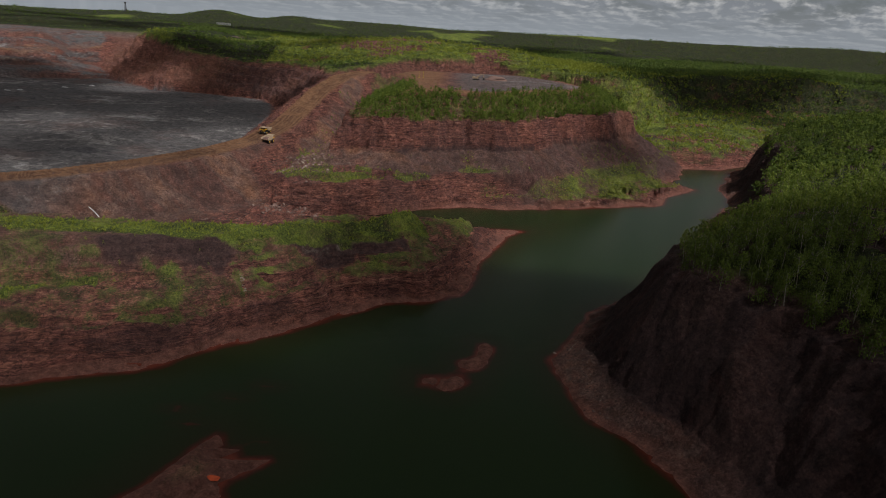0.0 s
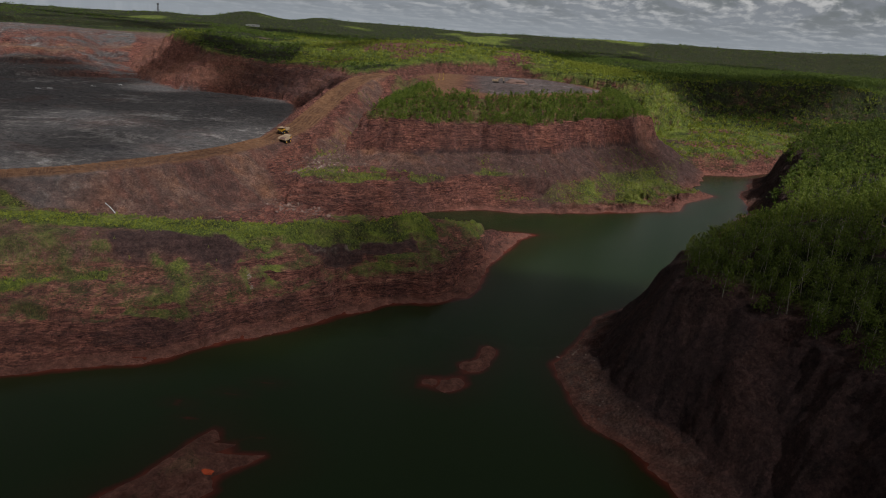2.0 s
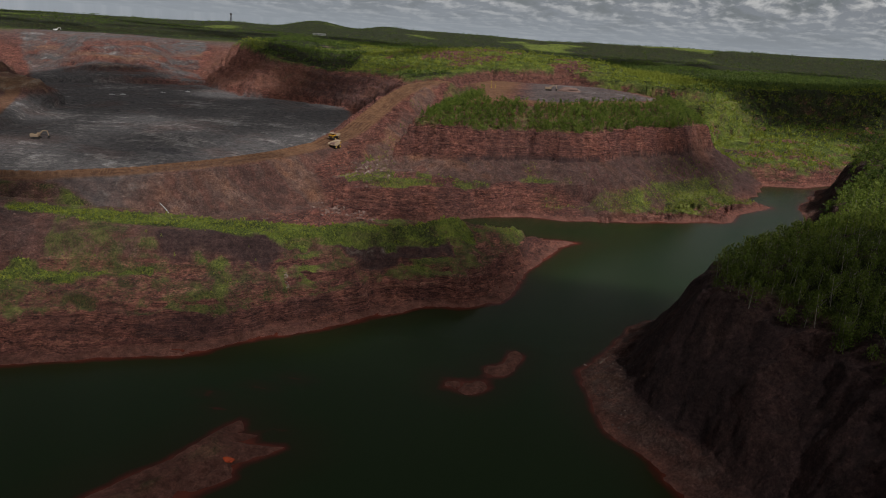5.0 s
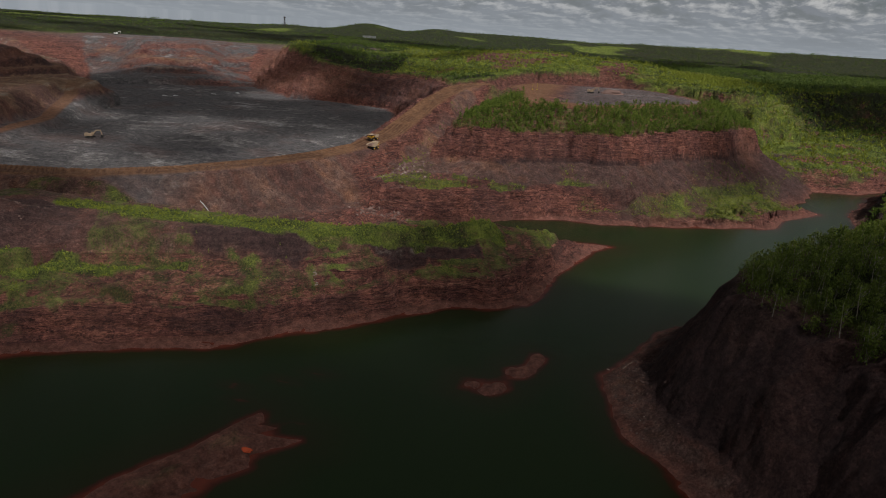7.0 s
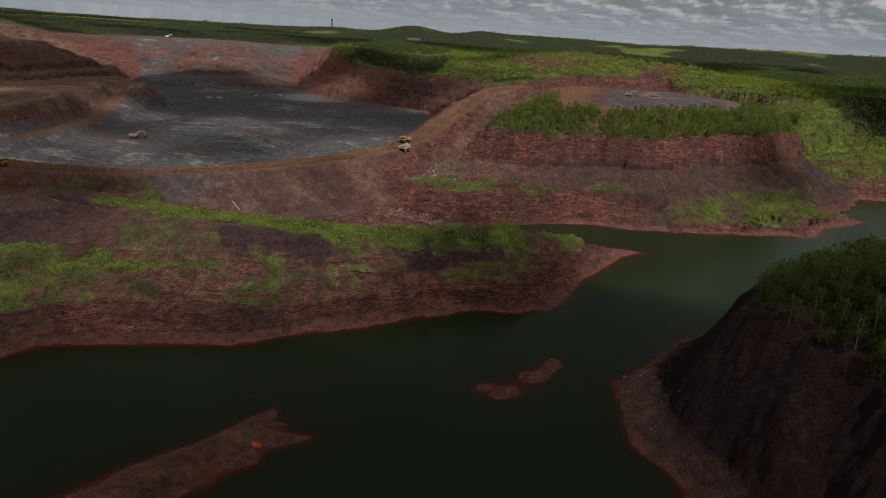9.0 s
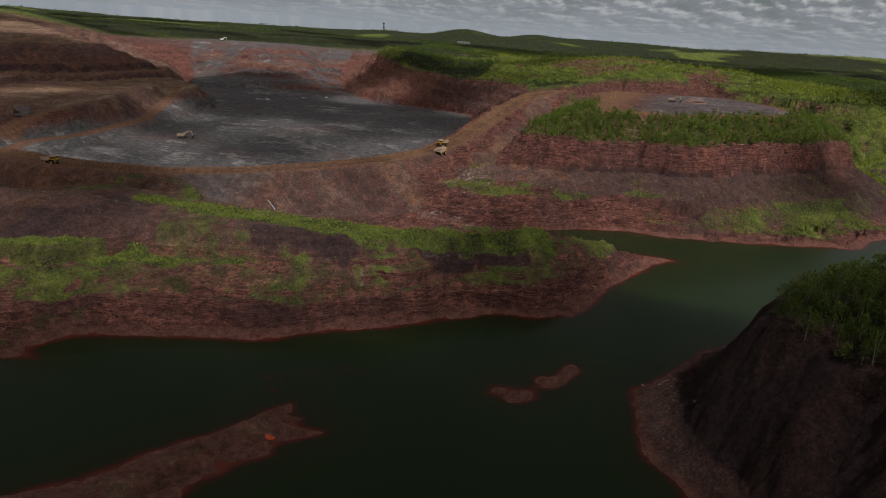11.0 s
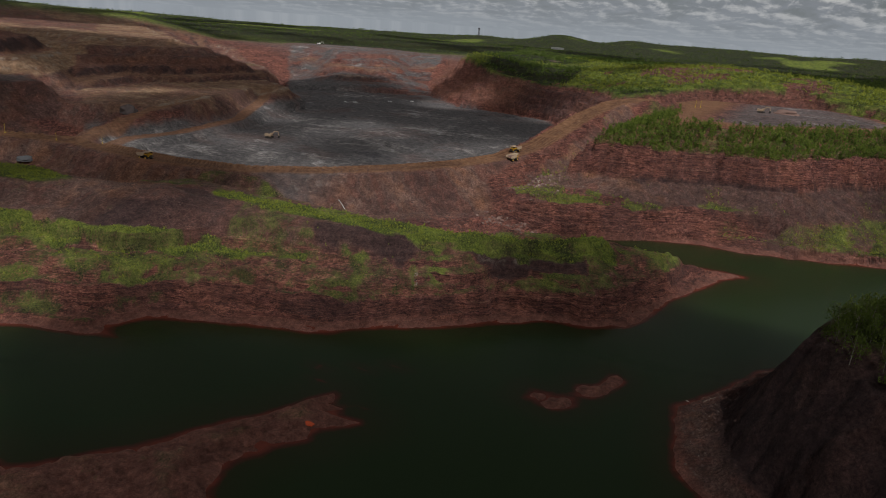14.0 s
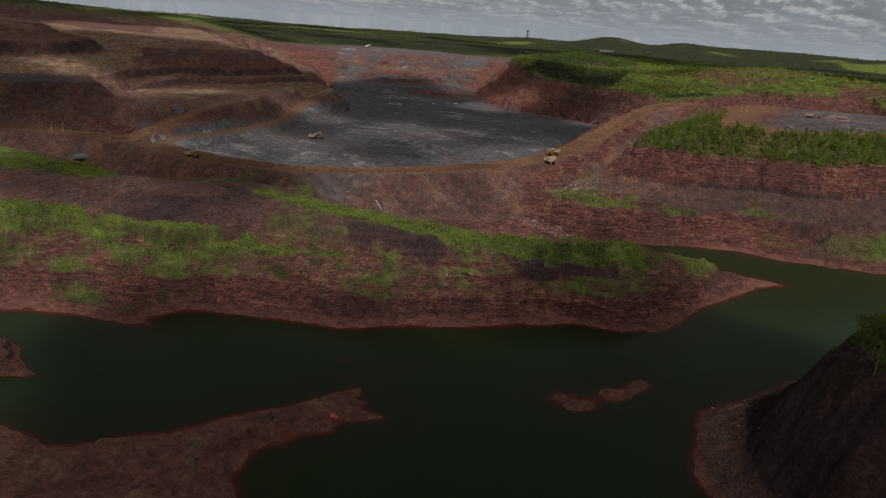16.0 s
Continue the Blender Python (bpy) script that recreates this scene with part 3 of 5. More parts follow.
    pale = np.maximum(pale, 0.3 * smooth(trail(WASH, x, y) + 1.5 * n0, 1.6, 0.6))
    grey = grey * (1 - np.maximum(ochre, rust) * deep)
    rim_road = smooth(q["plat"] + 3 * n2, 50, 55) * smooth(q["plat"] + 3 * n2, 74, 66) * smooth(y, 1000, 900)
    tan = np.maximum.reduce([q["tan"], 0.85 * rim_road, 0.85 * smooth(q["plat"], 50, 56) * smooth(x, 0, -30)])
    wet = smooth(z - 2.2 * smooth(q["spit"], -1, 2) - 1.0 * smooth(q["isle"], -1, 2) + 0.8 * n2, 2.7, 0.6) * (1 - 0.6 * smooth(q["east"], -2, 4))
    run = lookup(ROADS[0][2], x, y)
    across = lookup(ROADS[0][0], x, y) + 0.7 * n0
    rut = q["tan"] * np.maximum.reduce([np.exp(-((across - w) / 0.9) ** 2) for w in (1.8, 4.6, 8.4)]) * smooth(n1 + n2, -1.0, 0.2)
    drift = fbm(run + 3 * n2, lookup(ROADS[0][0], x, y) * 0.08, 26, 4, 117) * 0.6 + 0.3 * n0 + 0.25 * n1
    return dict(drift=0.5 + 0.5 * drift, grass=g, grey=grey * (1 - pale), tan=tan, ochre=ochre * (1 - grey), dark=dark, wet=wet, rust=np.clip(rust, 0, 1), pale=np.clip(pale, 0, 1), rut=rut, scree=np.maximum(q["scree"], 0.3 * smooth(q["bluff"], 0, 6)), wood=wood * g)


def away_line(x, y):
    return (y - 1170) * 0.83 - (x + 650) * 0.55 + 26 * fbm(x, y, 120, 3, 53)


def sheet(name, x, y, z, layers):
    """A mesh from rows of places, closed round in the first direction."""
    n, m = x.shape
    mesh = bpy.data.meshes.new(name)
    i = np.arange(n)[:, None]
    j = np.arange(m - 1)[None, :]
    nxt = (i + 1) % n
    quads = np.stack([i * m + j, nxt * m + j, nxt * m + j + 1, i * m + j + 1], -1).reshape(-1, 4)
    mesh.vertices.add(n * m)
    mesh.vertices.foreach_set("co", np.stack([x, y, z], -1).ravel().astype(np.float32))
    mesh.loops.add(quads.size)
    mesh.loops.foreach_set("vertex_index", quads.ravel().astype(np.int32))
    mesh.polygons.add(len(quads))
    mesh.polygons.foreach_set("loop_start", np.arange(0, quads.size, 4, dtype=np.int32))
    even = np.maximum(layers["tan"], layers["grey"]).ravel()[quads[:, 0]] > 0.5
    mesh.polygons.foreach_set("use_smooth", even)  # bare rock stays faceted
    mesh.update(calc_edges=True)
    for key, values in layers.items():
        layer = mesh.attributes.new(key, "FLOAT", "POINT")
        layer.data.foreach_set("value", values.ravel().astype(np.float32))
    return mesh

# ---------------------------------------------------------------- materials
class Nodes:
    """Short hand for a node material."""

    def __init__(self, name, rough=0.9):
        self.mat = bpy.data.materials.new(name)
        self.mat.use_nodes = True
        self.tree = self.mat.node_tree
        self.bsdf = self.tree.nodes["Principled BSDF"]
        self.bsdf.inputs["Roughness"].default_value = rough
        self.bsdf.inputs["Specular IOR Level"].default_value = 0.25

    def add(self, kind, **values):
        node = self.tree.nodes.new(kind)
        for key, value in values.items():
            if key == "ins":
                for slot, v in value.items():
                    self.put(node.inputs[slot], v)
            elif key == "operation":
                node.operation = value
            elif key == "blend_type":
                node.blend_type = value
            elif key == "feature":
                node.feature = value
            elif key == "attribute_name":
                node.attribute_name = value
        return node

    def put(self, socket, v):
        if isinstance(v, bpy.types.NodeSocket):
            self.tree.links.new(v, socket)
        elif isinstance(v, tuple) and len(v) == 3 and socket.type == "RGBA":
            socket.default_value = (*v, 1)
        else:
            socket.default_value = v

    def place(self, scale=(1, 1, 1)):
        coords = self.add("ShaderNodeTexCoord")
        return self.add("ShaderNodeMapping", ins={"Vector": coords.outputs["Object"], "Scale": scale}).outputs[0]

    def noise(self, scale, detail=5.0, rough=0.6, where=None, warp=0.0):
        n = self.add("ShaderNodeTexNoise", ins={"Scale": scale, "Detail": detail, "Roughness": rough, "Distortion": warp})
        self.put(n.inputs["Vector"], where if where is not None else self.place())
        return n.outputs[0]

    def cells(self, scale, where=None, feature="F1"):
        n = self.add("ShaderNodeTexVoronoi", feature=feature, ins={"Scale": scale})
        self.put(n.inputs["Vector"], where if where is not None else self.place())
        return n

    def ramp(self, value, *stops):
        node = self.add("ShaderNodeValToRGB", ins={"Fac": value})
        band = node.color_ramp
        while len(band.elements) < len(stops):
            band.elements.new(0.5)
        for e, (at, colour) in zip(band.elements, stops):
            e.position, e.color = at, (*colour, 1) if len(colour) == 3 else colour
        return node.outputs[0]

    def math(self, op, a, b=0.0, clamp=False):
        node = self.add("ShaderNodeMath", operation=op)
        node.use_clamp = clamp
        self.put(node.inputs[0], a), self.put(node.inputs[1], b)
        return node.outputs[0]

    def mix(self, fac, a, b, how="MIX"):
        node = self.add("ShaderNodeMixRGB", blend_type=how)
        self.put(node.inputs[0], fac), self.put(node.inputs[1], a), self.put(node.inputs[2], b)
        return node.outputs[0]

    def layer(self, key):
        return self.add("ShaderNodeAttribute", attribute_name=key).outputs["Fac"]

    def bump(self, high, strength=0.5, distance=0.3):
        node = self.add("ShaderNodeBump", ins={"Height": high, "Strength": strength, "Distance": distance})
        self.put(self.bsdf.inputs["Normal"], node.outputs[0])

    def colour(self, c):
        self.put(self.bsdf.inputs["Base Color"], c)
        return self


def ground_material():
    m = Nodes("iron_ground", 0.92)
    beds = m.noise(1.0, 7, 0.7, m.place((0.012, 0.012, 0.42)), 0.5)
    fine = m.noise(1.0, 6, 0.75, m.place((0.11, 0.11, 1.9)), 0.6)
    layers = m.math("ADD", m.math("MULTIPLY", beds, 0.62), m.math("MULTIPLY", fine, 0.38))
    rock = m.ramp(layers, (0.34, (0.050, 0.024, 0.025)), (0.43, (0.165, 0.076, 0.066)), (0.48, (0.28, 0.145, 0.110)), (0.52, (0.095, 0.045, 0.044)), (0.57, (0.225, 0.110, 0.090)), (0.66, (0.40, 0.26, 0.19)))
    blotch = m.noise(0.035, 6, 0.65)
    rock = m.mix(0.7, rock, m.ramp(blotch, (0.35, (0.36, 0.33, 0.36)), (0.65, (0.66, 0.58, 0.52))), "OVERLAY")
    blocks = m.cells(0.3, m.place((1, 1, 2.6))).outputs["Color"]
    chips = m.cells(1.0, m.place((1, 1, 2.2))).outputs["Color"]
    broken = m.math("ADD", m.math("MULTIPLY", blocks, 0.5), m.math("MULTIPLY", chips, 0.5))
    rock = m.mix(0.9, rock, m.ramp(broken, (0.25, (0.30, 0.29, 0.30)), (0.5, (0.85, 0.83, 0.82)), (0.72, (1.0, 1.0, 1.0))), "MULTIPLY")
    # dark open joints along the beds, long and short, overhang shade painted in
    joint_shade = m.noise(1.0, 4, 0.65, m.place((0.045, 0.045, 0.75)), 1.2)
    crack_shade = m.noise(1.0, 3, 0.6, m.place((0.22, 0.22, 1.5)), 1.0)
    gap = m.mix(1.0, m.ramp(joint_shade, (0.37, (0.22, 0.19, 0.19)), (0.43, (1, 1, 1))), m.ramp(crack_shade, (0.33, (0.34, 0.31, 0.31)), (0.42, (1, 1, 1))), "MULTIPLY")
    edge = m.ramp(joint_shade, (0.43, (1, 1, 1)), (0.47, (1.45, 1.4, 1.35)), (0.53, (1, 1, 1)))
    rock = m.mix(0.95, m.mix(0.8, rock, edge, "MULTIPLY"), m.mix(0.35, gap, (1, 1, 1)), "MULTIPLY")
    stones = m.cells(1.1).outputs["Color"]
    small = m.cells(3.6).outputs["Color"]
    pebble = m.math("ADD", m.math("MULTIPLY", stones, 0.6), m.math("MULTIPLY", small, 0.5))
    gravel = m.ramp(m.math("ADD", m.math("MULTIPLY", pebble, 0.6), m.math("MULTIPLY", blotch, 0.5)),
                    (0.25, (0.062, 0.036, 0.032)), (0.55, (0.150, 0.092, 0.076)), (0.88, (0.29, 0.205, 0.170)))
    gravel = m.mix(0.75, gravel, m.ramp(m.layer("drift"), (0.25, (0.62, 0.56, 0.60)), (0.42, (1.05, 0.80, 0.74)), (0.55, (0.85, 0.90, 0.93)), (0.68, (1.2, 1.12, 1.0)), (0.85, (1.5, 1.2, 0.85))), "MULTIPLY")
    c = m.mix(1.0, m.mix(m.layer("scree"), rock, gravel), (1.32, 1.17, 1.10), "MULTIPLY")
    # near-black rock tone, deep enough to carry painted shade as well
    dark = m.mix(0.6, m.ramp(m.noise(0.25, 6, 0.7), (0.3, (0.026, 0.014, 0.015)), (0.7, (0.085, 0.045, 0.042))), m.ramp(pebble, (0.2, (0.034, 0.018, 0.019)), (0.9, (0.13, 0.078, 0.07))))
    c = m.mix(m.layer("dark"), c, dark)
    rust = m.ramp(m.math("ADD", m.math("MULTIPLY", m.noise(0.4, 7, 0.7), 0.7), m.math("MULTIPLY", pebble, 0.3)), (0.3, (0.10, 0.038, 0.027)), (0.5, (0.19, 0.080, 0.052)), (0.72, (0.29, 0.145, 0.09)))
    c = m.mix(m.math("MULTIPLY", m.layer("rust"), 0.9), c, rust)
    ochre = m.ramp(m.noise(0.5, 6, 0.65, m.place((0.06, 0.06, 0.5))), (0.3, (0.21, 0.115, 0.068)), (0.52, (0.40, 0.25, 0.145)), (0.72, (0.54, 0.39, 0.25)))
    c = m.mix(m.layer("ochre"), c, ochre)
    streak = m.noise(1.0, 10, 0.74, m.place((0.012, 0.022, 0.05)), 0.9)
    track = m.noise(1.0, 8, 0.8, m.place((0.075, 0.03, 0.1)), 1.6)
    spread = m.math("ADD", m.math("MULTIPLY", m.math("ADD", m.math("MULTIPLY", streak, 0.6), m.math("MULTIPLY", track, 0.4)), 0.72), m.math("ADD", m.math("MULTIPLY", m.noise(0.009, 4, 0.6), 0.2), m.math("MULTIPLY", m.noise(0.22, 7, 0.85), 0.14)))
    grey = m.ramp(spread, (0.40, (0.034, 0.030, 0.032)), (0.46, (0.080, 0.072, 0.068)), (0.505, (0.165, 0.147, 0.128)), (0.54, (0.095, 0.085, 0.078)), (0.59, (0.25, 0.22, 0.185)), (0.65, (0.46, 0.43, 0.39)))
    grey = m.mix(m.math("MULTIPLY", m.math("SUBTRACT", m.noise(0.011, 5, 0.65), 0.52), 5.0, True), grey, m.mix(0.5, grey, (0.17, 0.085, 0.06)))
    c = m.mix(m.layer("grey"), c, m.mix(1.0, grey, (1.12, 1.17, 1.30), "MULTIPLY"))
    tan = m.ramp(m.noise(0.3, 6, 0.7), (0.3, (0.16, 0.072, 0.036)), (0.5, (0.29, 0.145, 0.074)), (0.75, (0.42, 0.245, 0.135)))
    tan = m.mix(m.math("MULTIPLY", m.layer("rut"), 0.75), tan, (0.085, 0.038, 0.024))
    c = m.mix(m.layer("tan"), c, tan)
    chalk = m.ramp(m.noise(0.6, 6, 0.7), (0.3, (0.30, 0.23, 0.17)), (0.7, (0.62, 0.55, 0.46)))
    c = m.mix(m.math("MULTIPLY", m.layer("pale"), m.math("MULTIPLY", m.math("SUBTRACT", m.noise(0.35, 5, 0.7), 0.36), 5.0, True)), c, chalk)
    shore = m.ramp(m.math("ADD", m.math("MULTIPLY", m.noise(0.4, 5, 0.7), 0.7), m.math("MULTIPLY", pebble, 0.3)), (0.3, (0.17, 0.064, 0.044)), (0.7, (0.34, 0.155, 0.115)))
    c = m.mix(m.layer("wet"), c, shore)
    blades = m.math("ADD", m.math("MULTIPLY", m.noise(0.9, 6, 0.75), 0.6), m.math("MULTIPLY", m.noise(0.05, 4, 0.6), 0.4))
    grass = m.ramp(blades, (0.40, (0.034, 0.042, 0.013)), (0.47, (0.095, 0.125, 0.022)), (0.54, (0.175, 0.225, 0.032)), (0.62, (0.29, 0.33, 0.06)))
    tufts = m.math("ADD", m.math("MULTIPLY", m.noise(0.9, 6, 0.8), 0.75), m.math("MULTIPLY", m.noise(0.12, 4, 0.6), 0.35))
    lawn = m.math("MULTIPLY", m.math("SUBTRACT", m.math("ADD", m.math("MULTIPLY", m.layer("grass"), 0.42), 0.31), tufts), 8.0, True)
    sparse = m.math("MULTIPLY", m.math("SUBTRACT", 1.0, m.layer("grass")), 3.2, True)
    grass = m.mix(sparse, grass, m.ramp(blades, (0.40, (0.062, 0.052, 0.026)), (0.5, (0.155, 0.145, 0.052)), (0.62, (0.27, 0.245, 0.095))))
    # dark forest floor with the canopy's shade put into its colour
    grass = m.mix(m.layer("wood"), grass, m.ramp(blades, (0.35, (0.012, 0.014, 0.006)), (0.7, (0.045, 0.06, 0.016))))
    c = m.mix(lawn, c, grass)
    # coarse speckle of clods, stones and tufts
    clods = m.noise(0.13, 8, 0.9)
    c = m.mix(m.math("SUBTRACT", 0.85, m.math("MULTIPLY", m.layer("tan"), 0.6)), c, m.ramp(clods, (0.36, (0.38, 0.36, 0.36)), (0.47, (0.88, 0.88, 0.88)), (0.53, (1.12, 1.12, 1.12)), (0.64, (2.0, 1.95, 1.9))), "MULTIPLY")
    m.colour(c)
    m.bump(m.math("ADD", m.math("MULTIPLY", pebble, 0.35), m.math("ADD", m.math("MULTIPLY", m.noise(0.5, 8, 0.75), 1.2), m.math("ADD", m.math("MULTIPLY", layers, 1.8), m.math("ADD", m.math("MULTIPLY", broken, 1.2), m.math("MULTIPLY", clods, 2.2))))), 1.0, 2.0)
    return m.mat


def water_material():
    m = Nodes("lake_water", 0.2)
    m.bsdf.inputs["IOR"].default_value = 1.33
    m.bsdf.inputs["Specular IOR Level"].default_value = 0.13
    silt = m.ramp(m.math("ADD", m.layer("depth"), m.math("MULTIPLY", m.math("SUBTRACT", m.noise(0.09, 4, 0.6), 0.5), 0.25)), (0.0, (0.12, 0.030, 0.019)), (0.10, (0.050, 0.015, 0.010)), (0.22, (0.018, 0.020, 0.008)), (1.0, (0.0125, 0.0225, 0.0078)))
    m.colour(silt)
    m.bump(m.math("ADD", m.noise(0.9, 4, 0.6), m.noise(0.12, 3, 0.5)), 0.06, 0.3)
    return m.mat

# ---------------------------------------------------------------- ground and lake
gx, gy = ground_points()
gz, zones = height(gx, gy)
run = np.hypot(np.diff(gx, axis=1), np.diff(gy, axis=1))
slope = np.abs(np.diff(gz, axis=1)) / np.maximum(run, 0.02)
slope = np.concatenate([slope, slope[:, -1:]], axis=1)
zones["slope"] = (slope + np.roll(slope, 1, 1) + np.roll(slope, -1, 1) + np.roll(slope, 1, 0) + np.roll(slope, -1, 0)) / 5
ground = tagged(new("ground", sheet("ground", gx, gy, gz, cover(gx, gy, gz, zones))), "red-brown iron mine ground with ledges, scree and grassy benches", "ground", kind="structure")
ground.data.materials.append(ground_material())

wx, wy = np.meshgrid(np.arange(-420, 421, 4.0), np.arange(-260, 961, 4.0), indexing="ij")
wz, _ = height(wx, wy)


def lake_mesh():
    n, m = wx.shape
    i, j = np.arange(n - 1)[:, None], np.arange(m - 1)[None, :]
    quads = np.stack([i * m + j, (i + 1) * m + j, (i + 1) * m + j + 1, i * m + j + 1], -1).reshape(-1, 4)
    low = np.minimum.reduce([wz[:-1, :-1], wz[1:, :-1], wz[1:, 1:], wz[:-1, 1:]]).ravel()
    mesh = bpy.data.meshes.new("lake")
    mesh.from_pydata(np.stack([wx, wy, wx * 0], -1).reshape(-1, 3).tolist(), [], quads[low < 4].tolist())
    layer = mesh.attributes.new("depth", "FLOAT", "POINT")
    layer.data.foreach_set("value", np.clip(-wz / 8.0, 0, 1).ravel().astype(np.float32))
    mesh.polygons.foreach_set("use_smooth", np.ones(len(mesh.polygons), bool))
    return mesh


water = tagged(new("water", lake_mesh()), "dark green still lake filling the old pit", "water", kind="structure")
water.data.materials.append(water_material())

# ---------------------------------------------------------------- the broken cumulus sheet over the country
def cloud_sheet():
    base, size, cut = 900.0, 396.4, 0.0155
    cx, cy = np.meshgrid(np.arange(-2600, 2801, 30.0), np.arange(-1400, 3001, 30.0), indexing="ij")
    # unseen overhead; offset and seed chosen for where its shadows fall
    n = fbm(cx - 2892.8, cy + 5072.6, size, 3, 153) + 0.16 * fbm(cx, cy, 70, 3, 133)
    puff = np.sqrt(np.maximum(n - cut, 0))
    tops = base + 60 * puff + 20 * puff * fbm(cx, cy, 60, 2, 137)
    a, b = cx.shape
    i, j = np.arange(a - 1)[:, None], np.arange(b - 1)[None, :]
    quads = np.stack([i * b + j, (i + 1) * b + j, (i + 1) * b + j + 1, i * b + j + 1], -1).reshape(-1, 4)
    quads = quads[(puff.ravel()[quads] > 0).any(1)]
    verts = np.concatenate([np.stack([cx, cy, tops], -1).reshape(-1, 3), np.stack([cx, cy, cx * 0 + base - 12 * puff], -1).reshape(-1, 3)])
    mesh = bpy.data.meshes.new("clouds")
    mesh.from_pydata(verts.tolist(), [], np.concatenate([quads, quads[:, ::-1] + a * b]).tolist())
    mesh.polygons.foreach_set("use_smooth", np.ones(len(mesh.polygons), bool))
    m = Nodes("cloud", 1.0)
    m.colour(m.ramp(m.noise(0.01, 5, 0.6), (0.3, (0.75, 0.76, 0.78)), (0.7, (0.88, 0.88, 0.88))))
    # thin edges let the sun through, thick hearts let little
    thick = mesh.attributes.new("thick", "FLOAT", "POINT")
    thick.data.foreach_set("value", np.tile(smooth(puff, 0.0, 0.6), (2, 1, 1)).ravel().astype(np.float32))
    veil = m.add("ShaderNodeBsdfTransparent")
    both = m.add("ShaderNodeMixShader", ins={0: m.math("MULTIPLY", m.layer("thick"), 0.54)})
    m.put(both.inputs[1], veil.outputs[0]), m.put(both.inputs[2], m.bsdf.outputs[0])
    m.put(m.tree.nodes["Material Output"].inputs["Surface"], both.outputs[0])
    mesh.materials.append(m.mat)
    tagged(new("clouds", mesh), "white flat-bottomed cumulus clouds in a broken sheet, unseen, added for their shadows", "cloud", kind="stuff")


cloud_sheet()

# ---------------------------------------------------------------- trees and brush
def leaf_material(name, dark, mid, light):
    m = Nodes(name, 0.75)
    geo = m.add("ShaderNodeNewGeometry")
    tint = m.math("ADD", m.math("MULTIPLY", geo.outputs["Random Per Island"], 0.45), m.math("MULTIPLY", m.layer("tint"), 0.55))
    info = m.add("ShaderNodeObjectInfo")
    tint = m.math("ADD", tint, m.math("MULTIPLY", info.outputs["Random"], 0.25))
    c = m.ramp(tint, (0.1, dark), (0.5, mid), (0.95, light))
    m.colour(c)
    glow = m.add("ShaderNodeBsdfTranslucent", ins={"Color": c})
    both = m.add("ShaderNodeMixShader", ins={0: 0.5})
    m.put(both.inputs[1], m.bsdf.outputs[0]), m.put(both.inputs[2], glow.outputs[0])
    m.put(m.tree.nodes["Material Output"].inputs["Surface"], both.outputs[0])
    return m.mat


def bark_material():
    m = Nodes("birch_bark", 0.85)
    m.colour(m.ramp(m.noise(3.0, 5, 0.7, m.place((1, 1, 0.4))), (0.35, (0.08, 0.065, 0.05)), (0.6, (0.34, 0.31, 0.26))))
    return m.mat


FRESH = leaf_material("birch_leaves", (0.105, 0.122, 0.018), (0.21, 0.245, 0.032), (0.33, 0.36, 0.058))
BIRCH = leaf_material("bank_birch_leaves", (0.07, 0.10, 0.02), (0.14, 0.19, 0.03), (0.25, 0.30, 0.055))
MIXED = leaf_material("bush_leaves", (0.035, 0.055, 0.012), (0.085, 0.125, 0.02), (0.17, 0.21, 0.036))
SLOPE = leaf_material("slope_leaves", (0.05, 0.08, 0.016), (0.115, 0.165, 0.026), (0.21, 0.26, 0.045))
DEEP = leaf_material("forest_leaves", (0.03, 0.052, 0.014), (0.072, 0.115, 0.024), (0.14, 0.185, 0.038))
BARK = bark_material()


